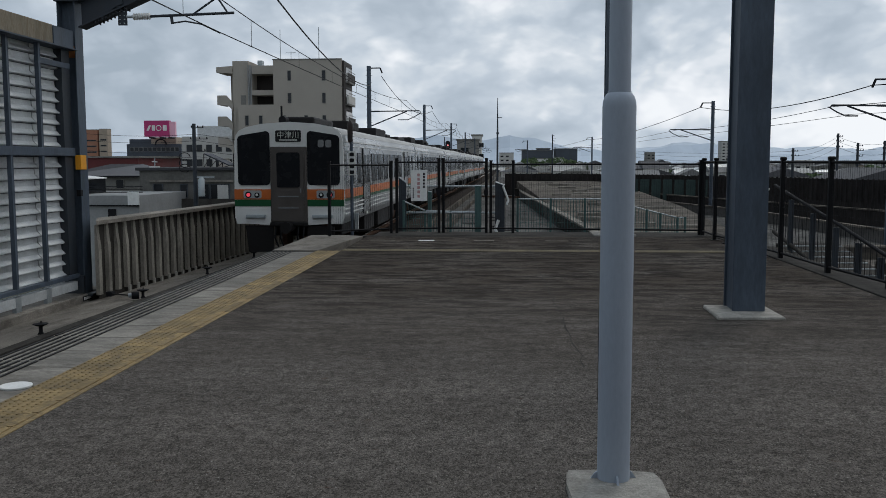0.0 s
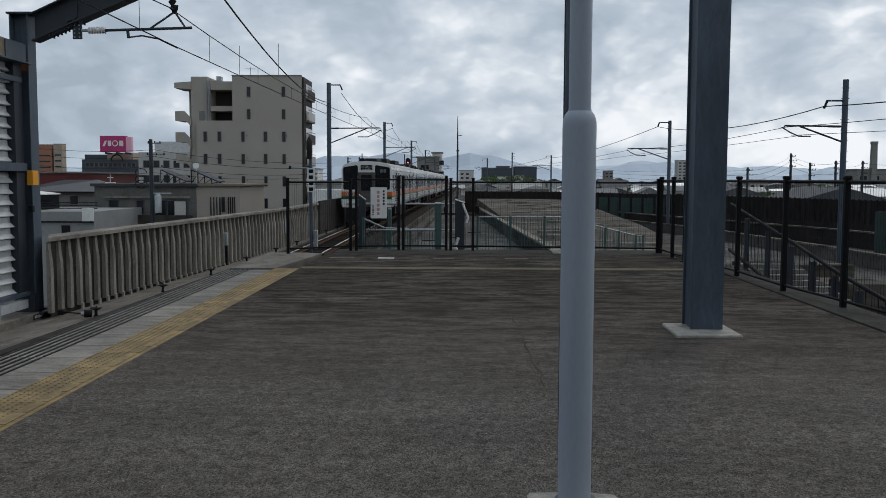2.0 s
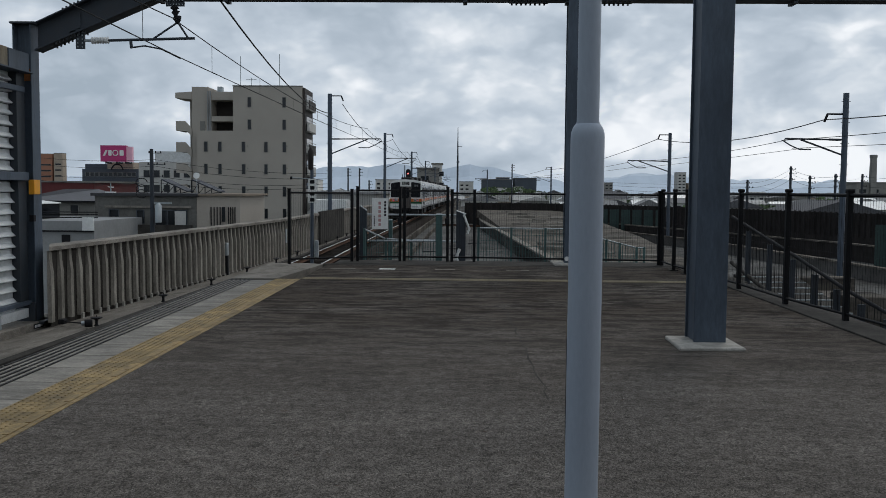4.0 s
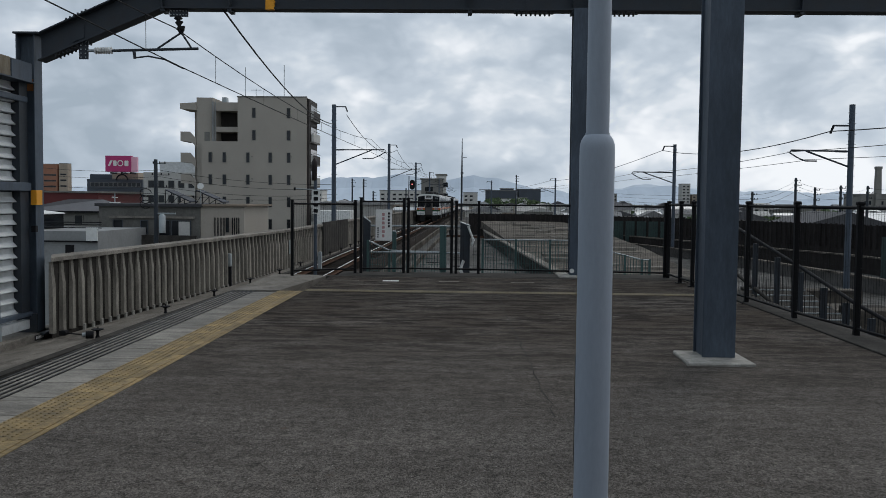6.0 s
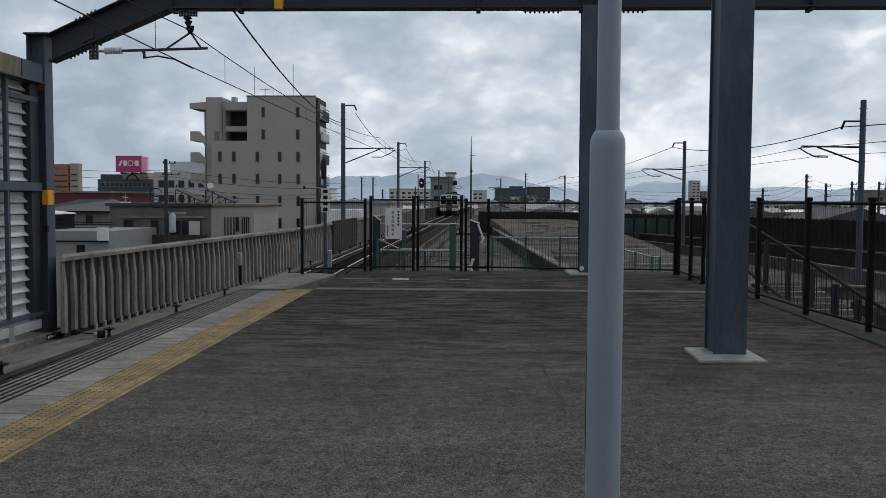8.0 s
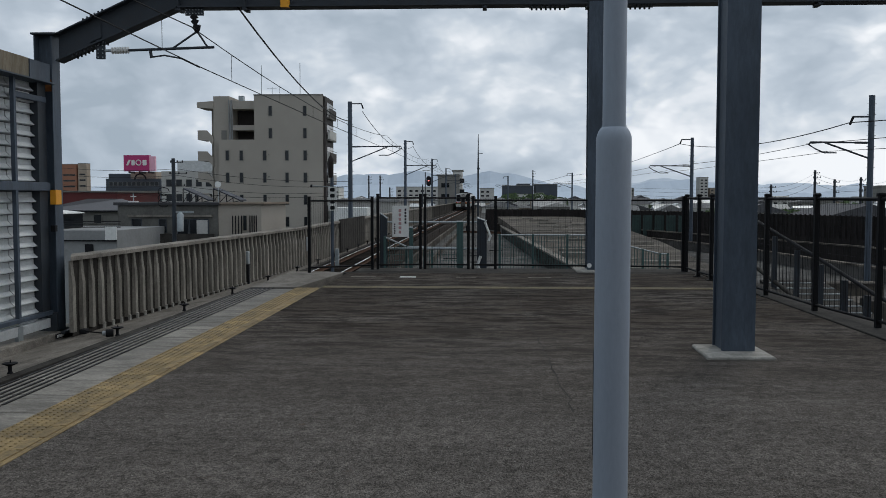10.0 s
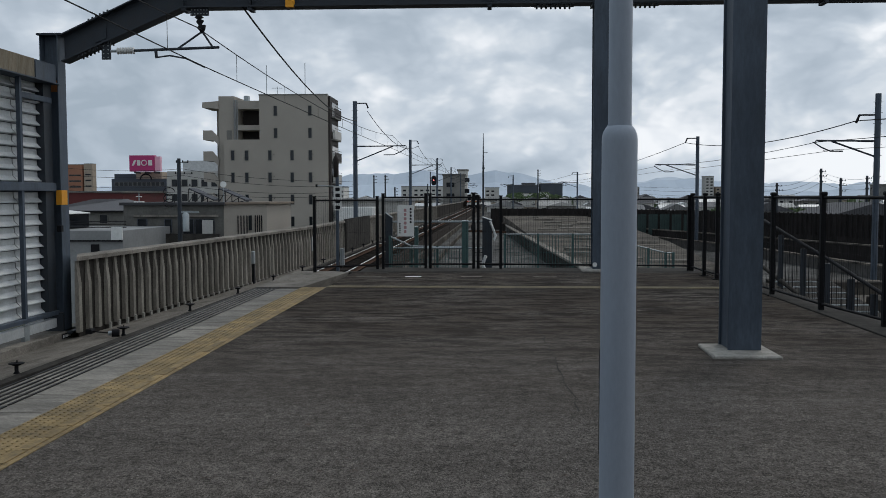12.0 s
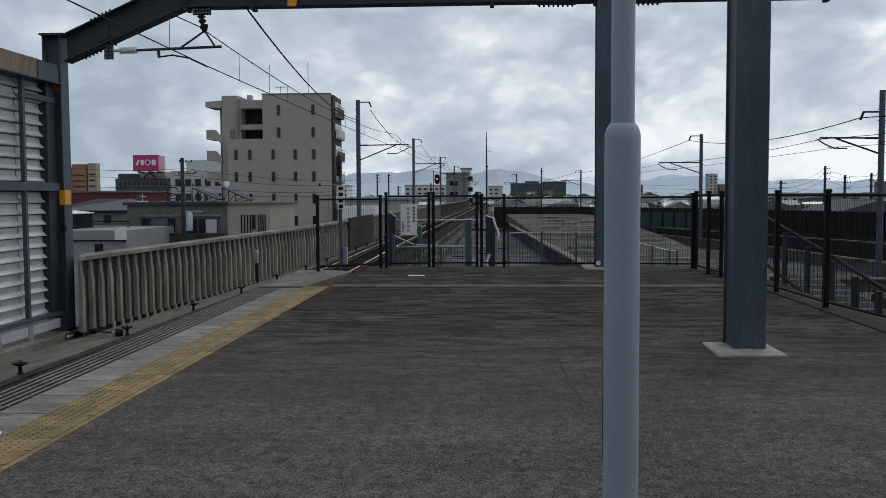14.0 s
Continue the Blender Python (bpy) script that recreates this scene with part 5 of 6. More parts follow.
# hill base colours are paled and blued to carry the distance haze
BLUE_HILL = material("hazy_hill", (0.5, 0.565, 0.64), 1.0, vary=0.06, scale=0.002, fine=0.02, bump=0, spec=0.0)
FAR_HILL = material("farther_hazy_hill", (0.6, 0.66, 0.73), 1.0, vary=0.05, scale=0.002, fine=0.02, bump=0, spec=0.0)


def window(parent, x0, x1, y, z0, z1, frame=0.06, face=-1, mat=None):
    """A recess-framed window in a wall that faces the viewer's way (-y)."""
    w = part("window", box(B(), x0, x1, y + face * 0.02, y + face * 0.005, z0, z1), DARK_GLASS, parent)
    bm = B()
    for a in ((x0 - frame, x0, z0 - frame, z1 + frame), (x1, x1 + frame, z0 - frame, z1 + frame), (x0, x1, z1, z1 + frame), (x0, x1, z0 - frame, z0)):
        box(bm, a[0], a[1], y + face * 0.07, y, a[2], a[3])
    part("window_frame", bm, mat or GREY_WALL, w)
    return w


def build_apartments():
    b = thing("apartment_building", "grey rendered apartment block with slit windows and dark balconies", "building")
    y0, y1 = 118.0, 134.0
    part("wall", box(B(), -30.1, -21.05, y0, 124.6, GROUND_Z, 14.8), PLASTER, b)
    part("wall", box(B(), -34.85, -30.104, y0 + 0.02, y1, GROUND_Z, 9.05), PLASTER, b)
    part("stair_core", box(B(), -35.85, -33.72, y0 + 1.2, y1 - 4, GROUND_Z, 14.85), PLASTER, b)
    part("core_edge", box(B(), -35.05, -34.853, y0 + 0.6, y0 + 1.2, GROUND_Z, 9.0), PLASTER, b)
    part("rear_wall", box(B(), -33.7, -30.104, y0 + 7, y1, 9.05, 14.2), PLASTER, b)
    part("loggia_roof", box(B(), -33.1, -30.104, y0 + 0.8, y0 + 7, 13.1, 14.2), PLASTER, b)
    part("loggia_floor", box(B(), -33.15, -30.104, y0 + 0.8, y0 + 7, 10.33, 11.0), PLASTER, b)
    part("loggia_cheek", box(B(), -33.6, -33.2, y0 + 1.0, y0 + 7, 9.05, 13.1), PLASTER, b)
    # near-black sheet puts the shade of the loggia opening into colour
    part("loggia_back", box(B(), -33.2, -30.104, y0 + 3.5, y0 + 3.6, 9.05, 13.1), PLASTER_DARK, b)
    for k in range(3):
        part("pipe", tube(B(), [(-33.66 + k * 0.2, y0 + 0.85, 9.05), (-33.66 + k * 0.2, y0 + 0.85, 14.3)], 0.08, 8), COOL_WALL, b)
    part("tank", box(B(), -32.95, -32.35, y0 + 3, y0 + 4, 14.2, 15.1), GALV, b)
    part("door", box(B(), -34.8, -34.1, y0 + 1.15, y0 + 1.2, 9.1, 10.35), GREY_WALL, b)
    part("parapet_coping", box(B(), -30.15, -21.0, y0 - 0.06, y0 + 0.2, 14.8, 14.95), GREY_WALL, b)
    part("stair_roof", prism(B(), [(-38.0, 14.05), (-35.854, 14.2), (-35.854, 13.2), (-38.0, 13.35)], "y", y0 + 1.0, y0 + 5.4), PLASTER, b)
    part("stair_back", box(B(), -37.0, -35.854, y0 + 4.2, y0 + 5.4, GROUND_Z, 13.3), PLASTER, b)
    for i in range(6):
        z = 10.35 - i * 2.77
        flight = [(-37.95, z), (-36.75, z), (-35.856, z - 0.95), (-35.856, z - 2.0), (-36.5, z - 1.35), (-37.95, z - 1.25)]
        bal = part("stair_flight", prism(B(), flight, "y", y0 + 1.0, y0 + 1.3), PLASTER, b)
        part("landing", box(B(), -37.9, -36.3, y0 + 1.3, y0 + 4.2, z - 1.25, z - 1.05), PLASTER_DARK, bal)
        part("side_parapet", box(B(), -37.95, -37.75, y0 + 1.3, y0 + 5.2, z - 1.25, z), PLASTER, bal)
    for k in range(6):
        z = 13.4 - 2.9 * k
        xs = (-27.95, -23.4) if k < 2 else (-33.7, -31.85, -28.75, -25.8, -23.38)
        for x in xs:
            if k == 5 and x < -30 or k == 4 and x < -33:
                continue
            window(b, x - 0.2, x + 0.2, y0, z - 1.25, z, 0.05, mat=GREY_WALL)
        if k > 1:
            for x in (-28.2, -23.05):
                part("vent", tube(B(), [(x, y0, z - 0.5), (x, y0 - 0.12, z - 0.5)], 0.08, 8), GREY_WALL, b)
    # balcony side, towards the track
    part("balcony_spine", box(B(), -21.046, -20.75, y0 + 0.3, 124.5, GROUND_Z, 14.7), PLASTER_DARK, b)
    for k in range(7):
        z = 13.0 - 2.9 * k
        part("balcony_slab", box(B(), -20.75, -20.3, y0 + 1.2, 124.3, z - 1.1, z - 0.9), GREY_WALL, b)
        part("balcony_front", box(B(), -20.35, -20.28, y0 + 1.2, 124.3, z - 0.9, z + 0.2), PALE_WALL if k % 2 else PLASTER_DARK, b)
        part("balcony_panel", box(B(), -20.7 + 0.1 * (k % 2), -20.35, y0 + 1.15, y0 + 1.2, z - 0.9, z + 0.15), PALE_WALL, b)
        part("balcony_door", box(B(), -20.75, -20.72, y0 + 1.5, 124, z - 0.9, z + 1.0), DARK_GLASS, b)
        part("balcony_rail", tube(B(), [(-20.3, y0 + 1.2, z + 0.45), (-20.3, 124.3, z + 0.45)], 0.04, 6), GREY_WALL, b)
    part("roof", box(B(), -30.0, -21.1, y0 + 0.25, 124.5, 14.802, 14.86), GREY_WALL, b)
    for x, h in ((-30.3, 19.4), (-25.0, 19.7)):
        part("lightning_rod", tube(B(), [(x, y0 + 5, 14.7), (x, y0 + 5, h)], 0.05, 6), GALV, b)
    part("aerial", tube(B(), [(-28.6, y0 + 4, 14.7), (-28.6, y0 + 4, 16.4)], 0.04, 6), GALV, b)
    part("aerial", tube(B(), [(-29.3, y0 + 4, 16.2), (-27.9, y0 + 4, 16.2)], 0.03, 6), GALV, b)
    part("dish", tube(B(), [(-28.62, y0 + 3, 14.8), (-28.62, y0 + 2.9, 15.1)], [0.1, 0.3], 12), WHITE, b)


def build_near_houses():
    h = thing("concrete_house", "grey concrete house with flat roof and wide balcony", "house")
    y = 60.0
    part("wall", box(B(), -24.7, -17.85, y, y + 9, GROUND_Z, 1.0), HOUSE_WALL, h)
    part("side_wall", prism(B(), [(-17.846, y + 0.1), (-15.25, y + 1.4), (-15.25, y + 9), (-17.846, y + 9)], "z", GROUND_Z, 1.05), PLASTER, h)
    part("roof_slab", box(B(), -24.9, -17.7, y - 0.25, y + 9.2, 1.0, 1.2, 0.02), SLATE, h)
    part("roof_edge", prism(B(), [(-17.7, y - 0.1), (-15.0, y + 1.3), (-15.0, y + 9.2), (-17.7, y + 9.2)], "z", 1.06, 1.2), TAN_WALL, h)
    part("recess_lintel", box(B(), -24.0, -18.2, y - 0.14, y - 0.004, 0.22, 0.36), PARAPET, h)
    part("balcony_wall", box(B(), -24.68, -17.87, y - 0.9, y - 0.7, -3.5, -0.88), KERB, h)
    part("balcony_floor", box(B(), -24.68, -17.87, y - 0.7, y - 0.004, -3.4, -3.2), PARAPET, h)
    for x0, x1, z0, z1 in ((-23.7, -23.1, -0.8, 0.06), (-21.85, -21.4, -0.8, 0.05), (-20.6, -19.9, -1.2, 0.05), (-19.75, -18.5, -1.3, 0.05)):
        window(h, x0, x1, y, z0, z1, 0.04, mat=OFFICE)
    part("curtain", box(B(), -19.3, -18.55, y - 0.045, y - 0.024, -1.3, 0.02), PALE_WALL, h)
    slit = mesh_of("wall_slit", box(B(), -0.035, 0.035, -0.03, 0.0, -0.95, 0.3), INK)
    for k, x in enumerate((-17.0, -16.82, -16.64, -16.46, -15.95, -15.82, -15.69, -15.56)):
        piece("wall_slit", slit, h, x, y + 0.1 + (x + 17.846) * 0.5 - 0.03, 0, 0.463)
    w = part("side_window", box(B(), -16.32, -16.12, y + 0.7, y + 0.84, -0.7, 0.3), DARK_GLASS, h)
    # roof-top solar racks
    s = thing("solar_rack", "tilted solar panels on steel racks on the flat roof", "solar panels")
    for x0, x1, yy in ((-20.7, -18.95, y + 1.5), (-18.75, -16.9, y + 2.0)):
        z1 = 2.1
        part("panel", prism(B(), [(x0, z1), (x0, z1 + 0.08), (x1, 1.38), (x1, 1.3)], "y", yy, yy + 1.8), SOLAR, s)
        for i in range(4):
            x = x0 + (x1 - x0) * i / 4
            zt = z1 + (1.3 - z1) * i / 4
            part("rack_leg", tube(B(), [(x, yy, 1.2), (x, yy, zt)], 0.035, 6), INK, s)
            part("rack_brace", tube(B(), [(x, yy, 1.2), (x + (x1 - x0) / 4, yy, z1 + (1.3 - z1) * (i + 1) / 4)], 0.025, 6), INK, s)
    d = thing("satellite_dish", "white satellite dish on the house roof", "satellite dish")
    part("bowl", tube(B(), [(-18.1, y + 1.0, 2.4), (-18.08, y + 0.85, 2.42)], [0.1, 0.22], 16), WHITE, d)
    part("stem", tube(B(), [(-18.1, y + 1.0, 1.2), (-18.1, y + 1.0, 2.4)], 0.03, 6), GALV, d)
    c = thing("weather_vane", "small pale aerial fitting on the flat roof", "aerial")
    part("stem", tube(B(), [(-24.0, y + 1, 1.2), (-24.0, y + 1, 1.85)], 0.04, 6), GALV, c)
    part("cross", tube(B(), [(-24.2, y + 1, 1.6), (-23.8, y + 1, 1.58)], 0.03, 6), WHITE, c)
    part("base", box(B(), -24.3, -23.7, y + 0.8, y + 1.2, 1.2, 1.28), WHITE, c)

    h = thing("white_house", "pale walled house with roof terrace and conservatory", "house")
    part("wall", box(B(), -27.5, -21.5, 52, 60, GROUND_Z, -0.4), COOL_WALL, h)
    part("terrace_panel", box(B(), -22.15, -21.48, 51.9, 52.0, -0.95, -0.18), WHITE, h)
    part("fascia", box(B(), -27.5, -21.45, 51.85, 51.9, -1.04, -0.95), INK, h)
    for z in (-0.02, -0.2, 0.12):
        part("terrace_rail", tube(B(), [(-24.9, 52.1, z), (-21.3, 52.1, z)], 0.03, 6), INK, h)
    part("door", box(B(), -23.4, -22.9, 51.96, 52.0, -2.3, -1.2), INK, h)
    cs = part("conservatory", box(B(), -27.6, -25.75, 54, 57, -0.35, 0.52), DARK_GLASS, h, "glazed conservatory with white frames")
    part("conservatory_roof", prism(B(), [(-27.7, 0.52), (-25.65, 0.52), (-25.65, 0.58), (-27.7, 0.8)], "y", 53.8, 57), WHITE, cs)
    for i in range(6):
        x = -27.5 + i * 0.34
        part("conservatory_bar", box(B(), x - 0.05, x + 0.05, 53.93, 53.99, -0.35, 0.52), WHITE, cs)
    h = thing("grey_house", "grey house with hipped slate roof", "house")
    part("wall", box(B(), -35, -28.8, 70, 78, GROUND_Z, 0.5), GREY_WALL, h)
    bm = B()
    q = [bm.verts.new(v) for v in ((-35.4, 69.6, 0.5), (-28.4, 69.6, 0.5), (-28.4, 78.4, 0.5), (-35.4, 78.4, 0.5), (-32.5, 73, 1.4), (-30.5, 75, 1.4))]
    for f in ((0, 1, 5, 4), (1, 2, 5), (2, 3, 4, 5), (3, 0, 4), (0, 3, 2, 1)):
        bm.faces.new([q[i] for i in f])
    part("roof", bm, SLATE, h)
    part("fascia", box(B(), -35.4, -28.4, 69.55, 69.7, 0.38, 0.5), INK, h)
    window(h, -30.7, -30.1, 70, -0.5, 0.15)
    window(h, -33.2, -32.4, 70, -0.5, 0.15)
    h = thing("maroon_hall", "long low maroon-clad hall", "building")
    part("wall", box(B(), -60, -45.3, 110, 125, GROUND_Z, 2.1), MAROON, h)
    part("roof", box(B(), -60.2, -45.1, 109.8, 125.2, 2.1, 2.3), GREY_WALL, h)
    h = thing("office_building", "dark blue-grey office building with rows of windows", "building")
    part("wall", box(B(), -106, -90.4, 250, 265, GROUND_Z, 6.6), OFFICE, h)
    part("upper_storey", box(B(), -106, -99.5, 252, 262, 6.6, 8.0), OFFICE, h)
    part("roof_block", box(B(), -99.3, -92, 251, 260, 6.6, 8.5), TAN_WALL, h)
    for r in range(3):
        for i in range(11):
            x = -105 + i * 1.3
            window(h, x, x + 1.0, 250, 4.6 - r * 2.5, 5.6 - r * 2.5, 0.08)
    part("arch_sign", tube(B(), [(-96 + 1.6 * math.cos(a), 249.6, 6.3 + 1.6 * math.sin(a)) for a in np.linspace(0, math.pi, 12)], 0.2, 6), INK, h)
    s = thing("rooftop_billboard", "magenta rooftop billboard with a pale emblem", "billboard")
    board = part("panel", box(B(), -98.8, -91.75, 245, 246.5, 8.5, 12.9), MAGENTA, s)
    part("side_panel", box(B(), -91.74, -90.2, 245.2, 246.4, 8.5, 12.6), PINK, s, "pale pink side panel")
    bm = prism(B(), [(-98.1, 10.1), (-97.5, 10.1), (-96.8, 11.6), (-97.4, 11.6)], "y", 244.9, 244.99)
    part("emblem_bar", bm, WHITE, board)
    part("emblem_block", prism(B(), rounded(-96.6, -95.7, 10.1, 11.6, 0.2), "y", 244.9, 244.99), WHITE, board)
    part("emblem_block", prism(B(), rounded(-93.5, -92.4, 10.1, 11.6, 0.2), "y", 244.9, 244.99), WHITE, board)
    part("emblem_ring", tube(B(), [(-94.65 + 0.7 * math.cos(a), 244.92, 10.85 + 0.7 * math.sin(a)) for a in np.linspace(0, 2 * math.pi, 25)], 0.14, 6), WHITE, board)
    for x in (-98, -95, -92.5):
        part("strut", box(B(), x - 0.1, x + 0.1, 246.5, 250.9, 8.0, 8.5), INK, s)
    for x0, x1, zt, m in ((-200, -190.2, 14.5, PALE_WALL), (-189.6, -183, 15.9, BROWN_WALL), (-182.2, -178.3, 16.2, TAN_WALL)):
        h = thing("tower_block", "distant flat-roofed city block", "building", "distant blocks")
        part("wall", box(B(), x0, x1, 400, 404, GROUND_Z, zt), m, h)
        part("roof", box(B(), x0, x1, 400, 404, zt, zt + 0.3), GREY_WALL, h)
        if m is PALE_WALL:
            for i in range(5):
                part("balcony", box(B(), x0, x1, 399, 399.9, zt - 2 - i * 2.2, zt - 1 - i * 2.2), GREY_WALL, h)
        else:
            for i in range(4):
                window(h, x0 + 0.6, x1 - 0.6, 400, zt - 5 - i * 2.6, zt - 4.4 - i * 2.6)
    h = thing("tower_block", "pale mid-rise block with a roof screen", "building", "distant blocks")
    part("wall", box(B(), -57.7, -46, 160, 172, GROUND_Z, 6.1), PALE_WALL, h)
    part("roof_screen", box(B(), -55.8, -46, 163, 170, 6.1, 8.1), METAL_ROOF, h)
    for r in range(3):
        for i in range(6):
            window(h, -56.8 + i * 1.8, -55.8 + i * 1.8, 160, 3.4 - r * 2.6, 4.6 - r * 2.6)


def utility_pole(x, y, top, label, transformer=False):
    p = thing("utility_pole", label, "utility pole", "utility poles")
    part("pole", tube(B(), [(x, y, GROUND_Z), (x, y, top)], [0.2, 0.11], 10), BEAM, p)
    for dz, w in ((0.25, 0.6), (0.95, 0.85), (1.7, 0.7)) if transformer else ((0.3, 0.45), (0.75, 0.55), (1.3, 0.45)):
        part("cross_arm", box(B(), x - w * 0.3, x + w, y - 0.03, y + 0.03, top - dz - 0.02, top - dz + 0.02), BEAM, p)
        for k in (-0.25, 0.4, 0.95):
            part("insulator", tube(B(), [(x + k * w, y, top - dz), (x + k * w, y, top - dz + 0.13)], [0.05, 0.035], 6), INK, p)
    if transformer:
        part("transformer", tube(B(), [(x + 0.45, y - 0.2, -0.55), (x + 0.45, y - 0.2, 0.5), (x + 0.45, y - 0.2, 0.62)], [0.2, 0.2, 0.08], 16), GALV, p, "grey pole transformer")
        part("bracket", box(B(), x - 0.1, x + 1.2, y - 0.06, y + 0.06, 0.6, 0.68), GALV, p)
        for z in (1.9, 1.5, 1.2):
            part("cable_loop", tube(B(), [(x - 0.6 + 0.35 * math.cos(a), y - 0.1, z + 0.25 * math.sin(a)) for a in np.linspace(0, 5.5, 12)], 0.03, 5), INK, p)


def small_house(x, y, w, d, eave, rise, wall, roof, along):
    h = thing("town_house", "distant town house with pitched roof", "house", "town houses")
    part("wall", box(B(), x - w / 2, x + w / 2, y, y + d, GROUND_Z, eave), wall, h)
    e = 0.4
    if along:
        out = [(y - e, eave - 0.1), (y + d + e, eave - 0.1), (y + d / 2, eave + rise)]
        part("roof", prism(B(), out, "x", x - w / 2 - e, x + w / 2 + e), roof, h)
    else:
        out = [(x - w / 2 - e, eave - 0.1), (x + w / 2 + e, eave - 0.1), (x, eave + rise)]
        part("roof", prism(B(), out, "y", y - e, y + d + e), roof, h)
    n = max(1, int(w / 3)) if y < 330 else 1
    for i in range(n):
        cx = x - w / 2 + w * (i + 0.5) / n
        part("window", box(B(), cx - 0.6, cx + 0.6, y - 0.04, y - 0.005, eave - 1.7, eave - 0.7), DARK_GLASS, h)


def far_block(x0, x1, y, d, top, wall, label, floors=0):
    h = thing("distant_building", label, "building", "distant blocks")
    part("wall", box(B(), x0, x1, y, y + d, GROUND_Z, top), wall, h)
    part("roof_edge", box(B(), x0 - 0.3, x1 + 0.3, y - 0.3, y + d, top, top + 0.4), GREY_WALL, h)
    for r in range(floors):
        z = top - 2.0 - r * 3.0
        for i in range(max(1, int((x1 - x0) / 4))):
            x = x0 + 1 + i * 4
            part("window", box(B(), x, x + 2.2, y - 0.08, y - 0.01, z - 1.2, z), DARK_GLASS, h)


def leaf_tree(x, y, z0, height, spread, seed):
    t = thing("tree", "leafy green tree among the town's roofs", "tree", "trees")
    rng = random.Random(seed)
    part("trunk", tube(B(), [(x, y, z0), (x + 0.1, y, z0 + height * 0.5), (x - 0.1, y, z0 + height * 0.9)], [0.35, 0.22, 0.06], 7), BARK, t)
    bm = B()
    for _ in range(260):
        a, r, k = rng.uniform(0, 6.28), spread * rng.random() ** 0.5, rng.random()
        r *= 0.5 + 0.9 * math.sin(math.pi * (0.15 + 0.75 * k))
        c = Vector((x + r * math.cos(a), y + r * math.sin(a), z0 + height * (0.35 + 0.65 * k)))
        s = rng.uniform(0.35, 0.8)
        u = Vector((rng.uniform(-1, 1), rng.uniform(-1, 1), rng.uniform(-1, 1))).normalized() * s
        v = u.orthogonal().normalized() * s * rng.uniform(0.5, 1)
        bm.faces.new([bm.verts.new(c + q) for q in (u, v, -u, -v)])
    me = bpy.data.meshes.new("crown")
    bm.to_mesh(me)
    bm.free()
    me.materials.append(LEAF)
    c = new("crown", me)
    c.parent = t


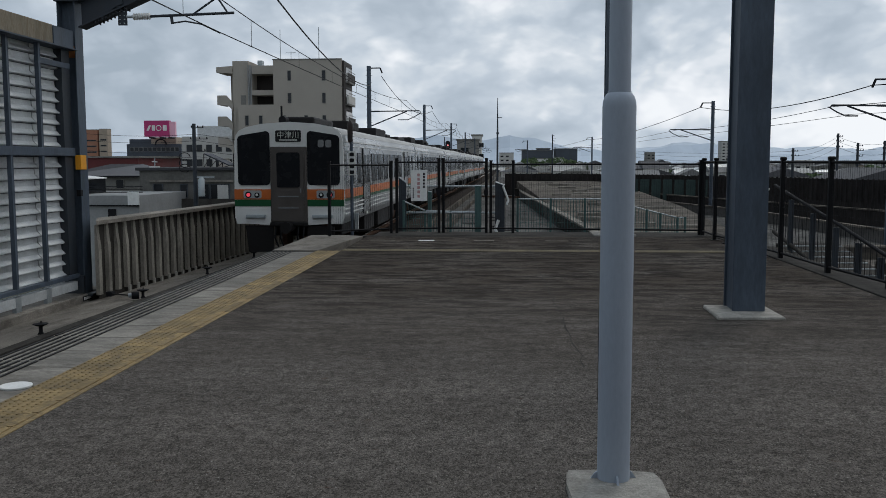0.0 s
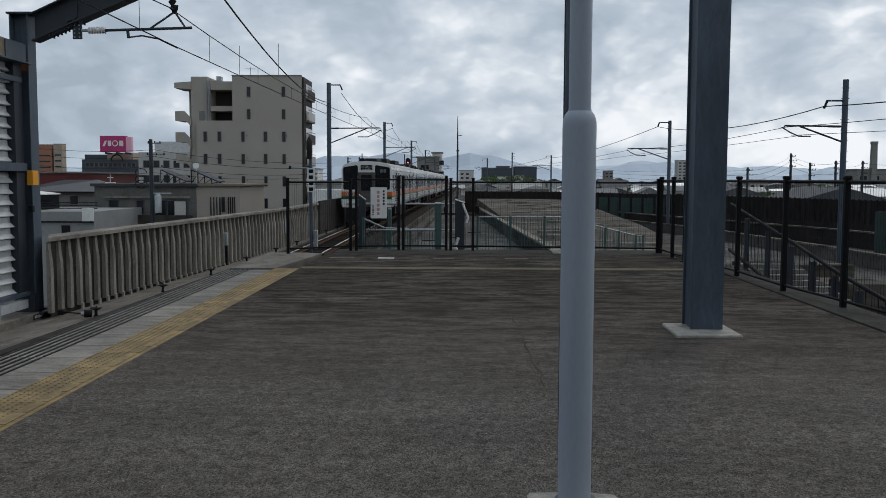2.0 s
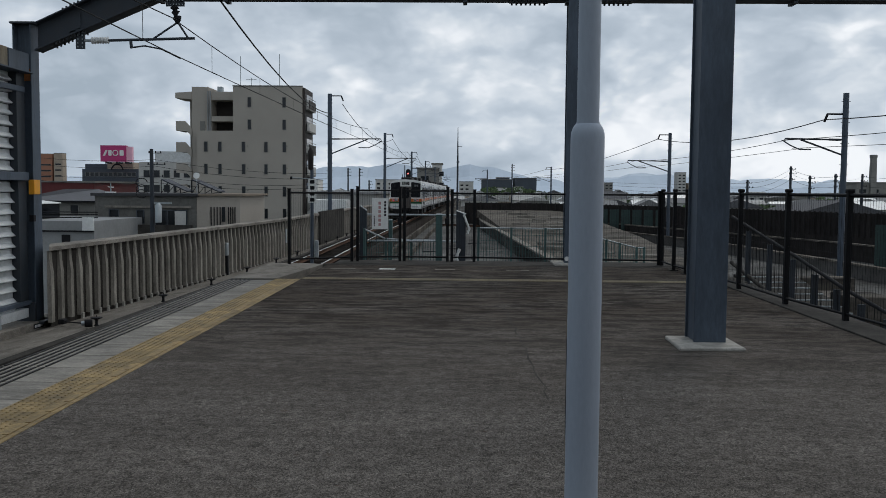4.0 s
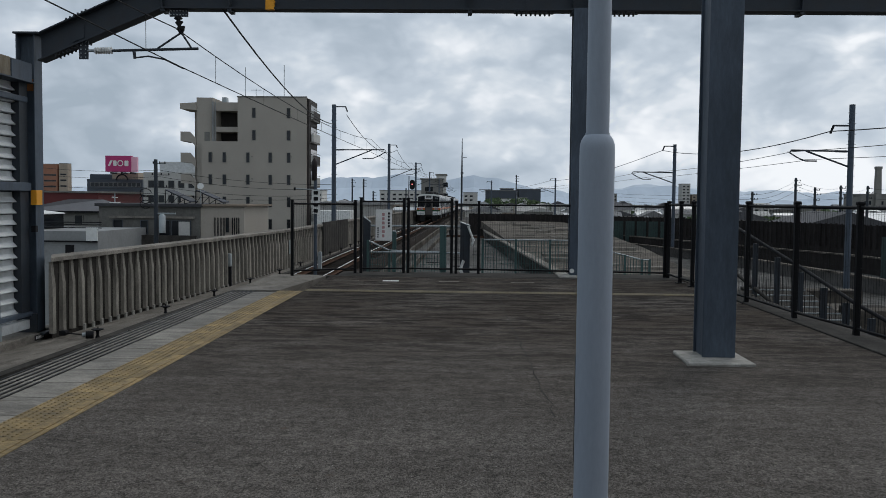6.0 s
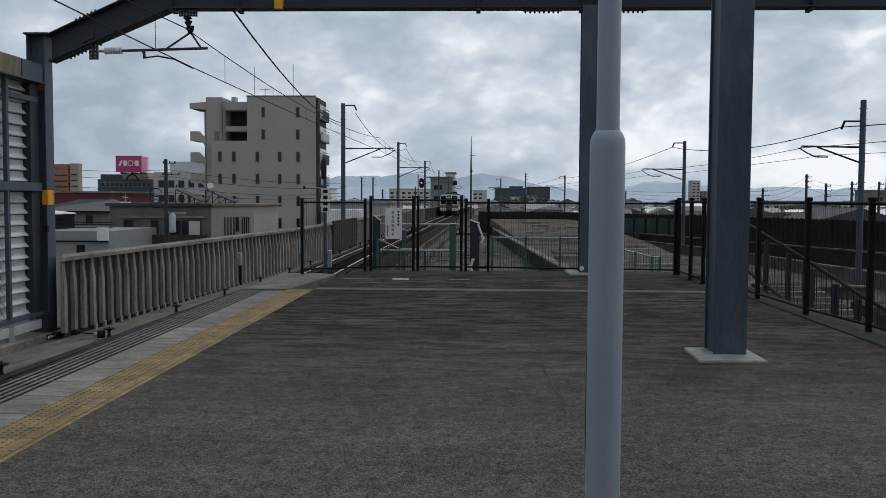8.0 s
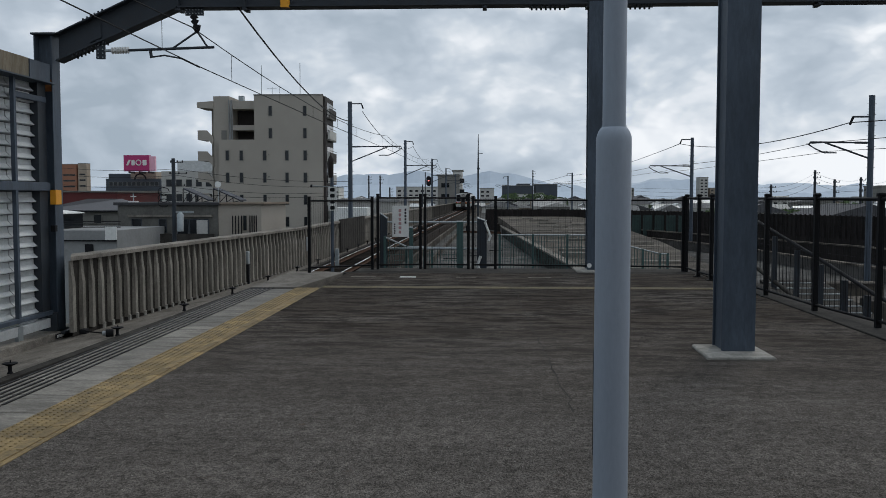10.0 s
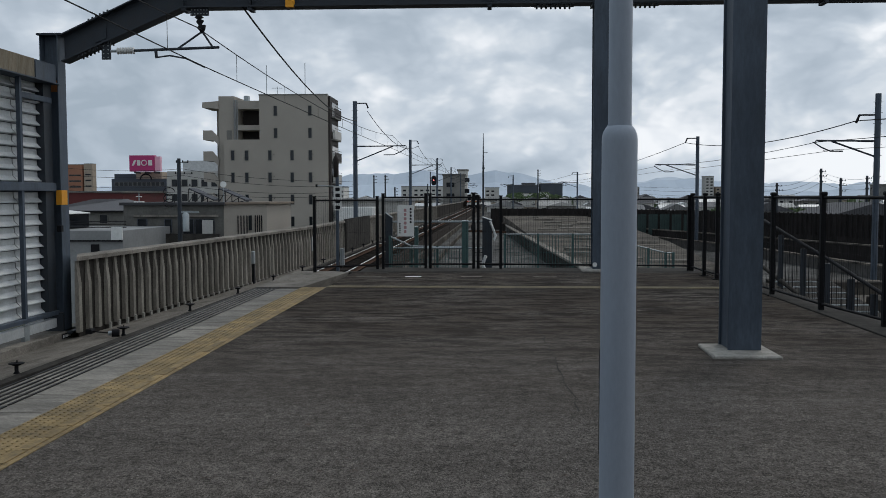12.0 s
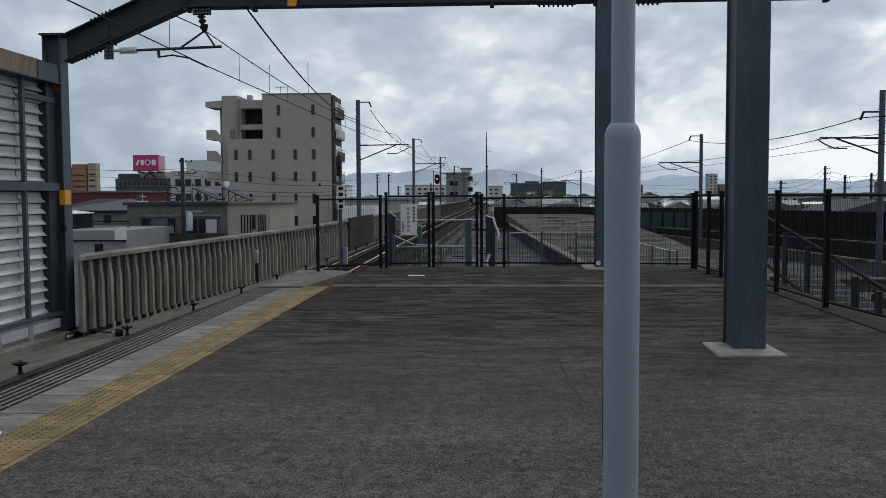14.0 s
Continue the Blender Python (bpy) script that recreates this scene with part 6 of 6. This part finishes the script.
def build_town():
    tagged(part("ground", box(B(), -4500, 4500, -600, 4900, GROUND_Z - 1, GROUND_Z), EARTH), "flat built-up ground stretching to the hills", "ground", kind="structure")
    utility_pole(-19.1, 55, 3.94, "utility pole with transformer and cables beside the concrete house", True)
    for x, y, z in ((-19.1, 150, 5.1), (-17.2, 150, 5.1), (-15.6, 150, 3.1), (32.3, 90, 4.2), (28.1, 90, 2.8), (34.2, 90, 3.3), (36.7, 90, 3.5), (41.5, 95, 3.6), (19.6, 150, 3.7), (9.7, 180, 6.8)):
        utility_pole(x, y, z, "dark utility pole with cross arms")
    far_block(14.6, 38, 700, 30, 9.8, OFFICE, "long dark shopping hall far off", 0)
    far_block(26, 36, 705, 20, 11.3, OFFICE, "long dark shopping hall far off", 0)
    far_block(40, 56.6, 700, 30, 10.9, OFFICE, "dark flat-roofed hall far off", 0)
    far_block(24, 31, 640, 20, 3.2, PALE_WALL, "pale low building far off", 1)
    far_block(36, 41, 620, 20, 4.0, PALE_WALL, "pale low building far off", 1)
    far_block(-3, 8, 700, 20, 7.8, PALE_WALL, "pale flat-roofed block far off", 2)
    far_block(-12.7, -6.7, 250, 12, 7.3, GREY_WALL, "grey apartment block with balconies", 4)
    far_block(-8.6, -6.0, 252, 8, 8.6, PALE_WALL, "grey apartment block with balconies", 4)
    far_block(211.8, 220, 900, 15, 20.4, PALE_WALL, "pale tower far off", 6)
    far_block(222, 250, 900, 15, 10, TAN_WALL, "pale block far off", 3)
    far_block(140, 148, 900, 15, 9.8, GREY_WALL, "grey block far off", 3)
    far_block(-60, -30, 620, 20, 8, PALE_WALL, "pale block far off", 3)
    far_block(-110, -90, 560, 20, 7, PALE_WALL, "pale block far off", 3)
    far_block(129, 140, 300, 14, 4.9, GREY_WALL, "plant building beside the chimney", 1)
    c = thing("chimney", "square grey concrete incinerator chimney far off", "chimney")
    part("shaft", tube(B(), [(134.2, 300, GROUND_Z), (134.2, 300, 13.8)], [1.6, 1.1], 4), GREY_WALL, c)
    part("crown", tube(B(), [(134.2, 300, 13.3), (134.2, 300, 14.2)], [1.3, 1.3], 4), GREY_WALL, c)
    h = thing("warehouse", "low pale warehouse behind the parapet", "building")
    part("wall", box(B(), -22, -11.5, 120, 140, GROUND_Z, 0.9), PALE_WALL, h)
    part("roof", box(B(), -22.3, -11.2, 119.6, 140.3, 0.9, 1.25), TILE_GREY, h)
    part("annex", box(B(), -19, -14.5, 112, 119, GROUND_Z, 0.2), WHITE, h)
    # houses just behind the far track
    rng = random.Random(21)
    for x, y, w, d, e, r, wall, roof, al in ((29.2, 70, 6.5, 8, 0.1, 0.95, TAN_WALL, SLATE, False), (52, 118, 7, 7, -0.4, 1.0, PALE_WALL, METAL_ROOF, True), (40, 132, 7, 7, -0.6, 1.2, PALE_WALL, SLATE, False)):
        small_house(x, y, w, d, e, r, wall, roof, al)
    walls, roofs = (PALE_WALL, PALE_WALL, PALE_WALL, TAN_WALL, GREY_WALL), (SLATE, SLATE, METAL_ROOF, METAL_ROOF, TILE_GREY, TILE_GREY, PALE_WALL, PALE_WALL)
    made, far = 0, {}
    while made < 640:
        y = 185 + 520 * rng.random() ** 1.1
        x = y * rng.uniform(-0.62, 0.62)
        if x < -10 and y < 175 or -16 < x < 1.5 and y < 330 or -26 < x < -8 and y < 160:
            continue
        eave = rng.uniform(-3.2, 0.6) - (1.0 if y < 240 else 0.0)
        w, d, rise = rng.uniform(4.5, 8), rng.uniform(5, 8), rng.uniform(0.7, 1.6)
        wall, roof, along = rng.choice(walls), rng.choice(roofs), rng.random() < 0.6
        if y < 360:
            small_house(x, y, w, d, eave, rise, wall, roof, along)
        else:
            box(far.setdefault(wall, B()), x - w / 2, x + w / 2, y, y + d, GROUND_Z, eave)
            out = [(x - w / 2 - 0.4, eave), (x + w / 2 + 0.4, eave), (x, eave + rise)]
            prism(far.setdefault(roof, B()), out, "y", y - 0.4, y + d + 0.4)
        made += 1
    crowd = thing("far_houses", "many small pale and grey house roofs far off", "houses", kind="stuff")
    for mat, bm in far.items():
        part("houses", bm, mat, crowd)
    for i in range(22):
        y = rng.uniform(480, 690)
        leaf_tree(y * rng.uniform(0.025, 0.085), y, GROUND_Z, rng.uniform(9, 13), rng.uniform(3.5, 5.5), i)
    for i in range(24):
        y = rng.uniform(130, 420)
        x = y * rng.uniform(0.12, 0.6) * rng.choice((-1.0, 1.0, 1.0))
        if x < 0 and y < 180:
            continue
        leaf_tree(x, y, GROUND_Z, rng.uniform(7, 9.6), rng.uniform(2.5, 4), 60 + i)


def build_hills():
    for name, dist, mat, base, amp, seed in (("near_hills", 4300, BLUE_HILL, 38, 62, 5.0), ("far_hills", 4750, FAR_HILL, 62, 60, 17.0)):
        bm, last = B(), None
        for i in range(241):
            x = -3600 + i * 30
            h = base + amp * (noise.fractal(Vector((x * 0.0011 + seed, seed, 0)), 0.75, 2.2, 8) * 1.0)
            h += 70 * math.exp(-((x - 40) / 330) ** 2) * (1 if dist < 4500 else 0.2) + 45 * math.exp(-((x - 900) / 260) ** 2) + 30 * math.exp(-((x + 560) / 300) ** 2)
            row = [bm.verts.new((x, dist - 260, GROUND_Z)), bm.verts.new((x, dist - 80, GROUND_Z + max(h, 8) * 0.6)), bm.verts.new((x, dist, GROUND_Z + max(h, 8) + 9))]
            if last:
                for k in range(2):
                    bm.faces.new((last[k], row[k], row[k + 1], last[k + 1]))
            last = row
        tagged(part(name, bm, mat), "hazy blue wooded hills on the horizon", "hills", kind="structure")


def build_shade_canopy():
    """An unseen roof and walls, added behind the viewer to cut the light; unlit."""
    s = thing("station_canopy", "plain dark canopy and end wall, unseen, added to block light", "canopy", kind="structure")
    part("roof", box(B(), -4.2, 16, -40, -2.5, 5.2, 5.5), BEAM, s)
    part("end_wall", box(B(), -30, 40, -40.4, -40.0, -9, 13), GREY_WALL, s)
    part("side_wall", box(B(), 15.8, 16.0, -40, -6, -1.9, 5.2), GREY_WALL, s)


build_apartments()
build_near_houses()
build_town()
build_hills()
build_shade_canopy()


def motions():
    run_train(CARS)


motions()
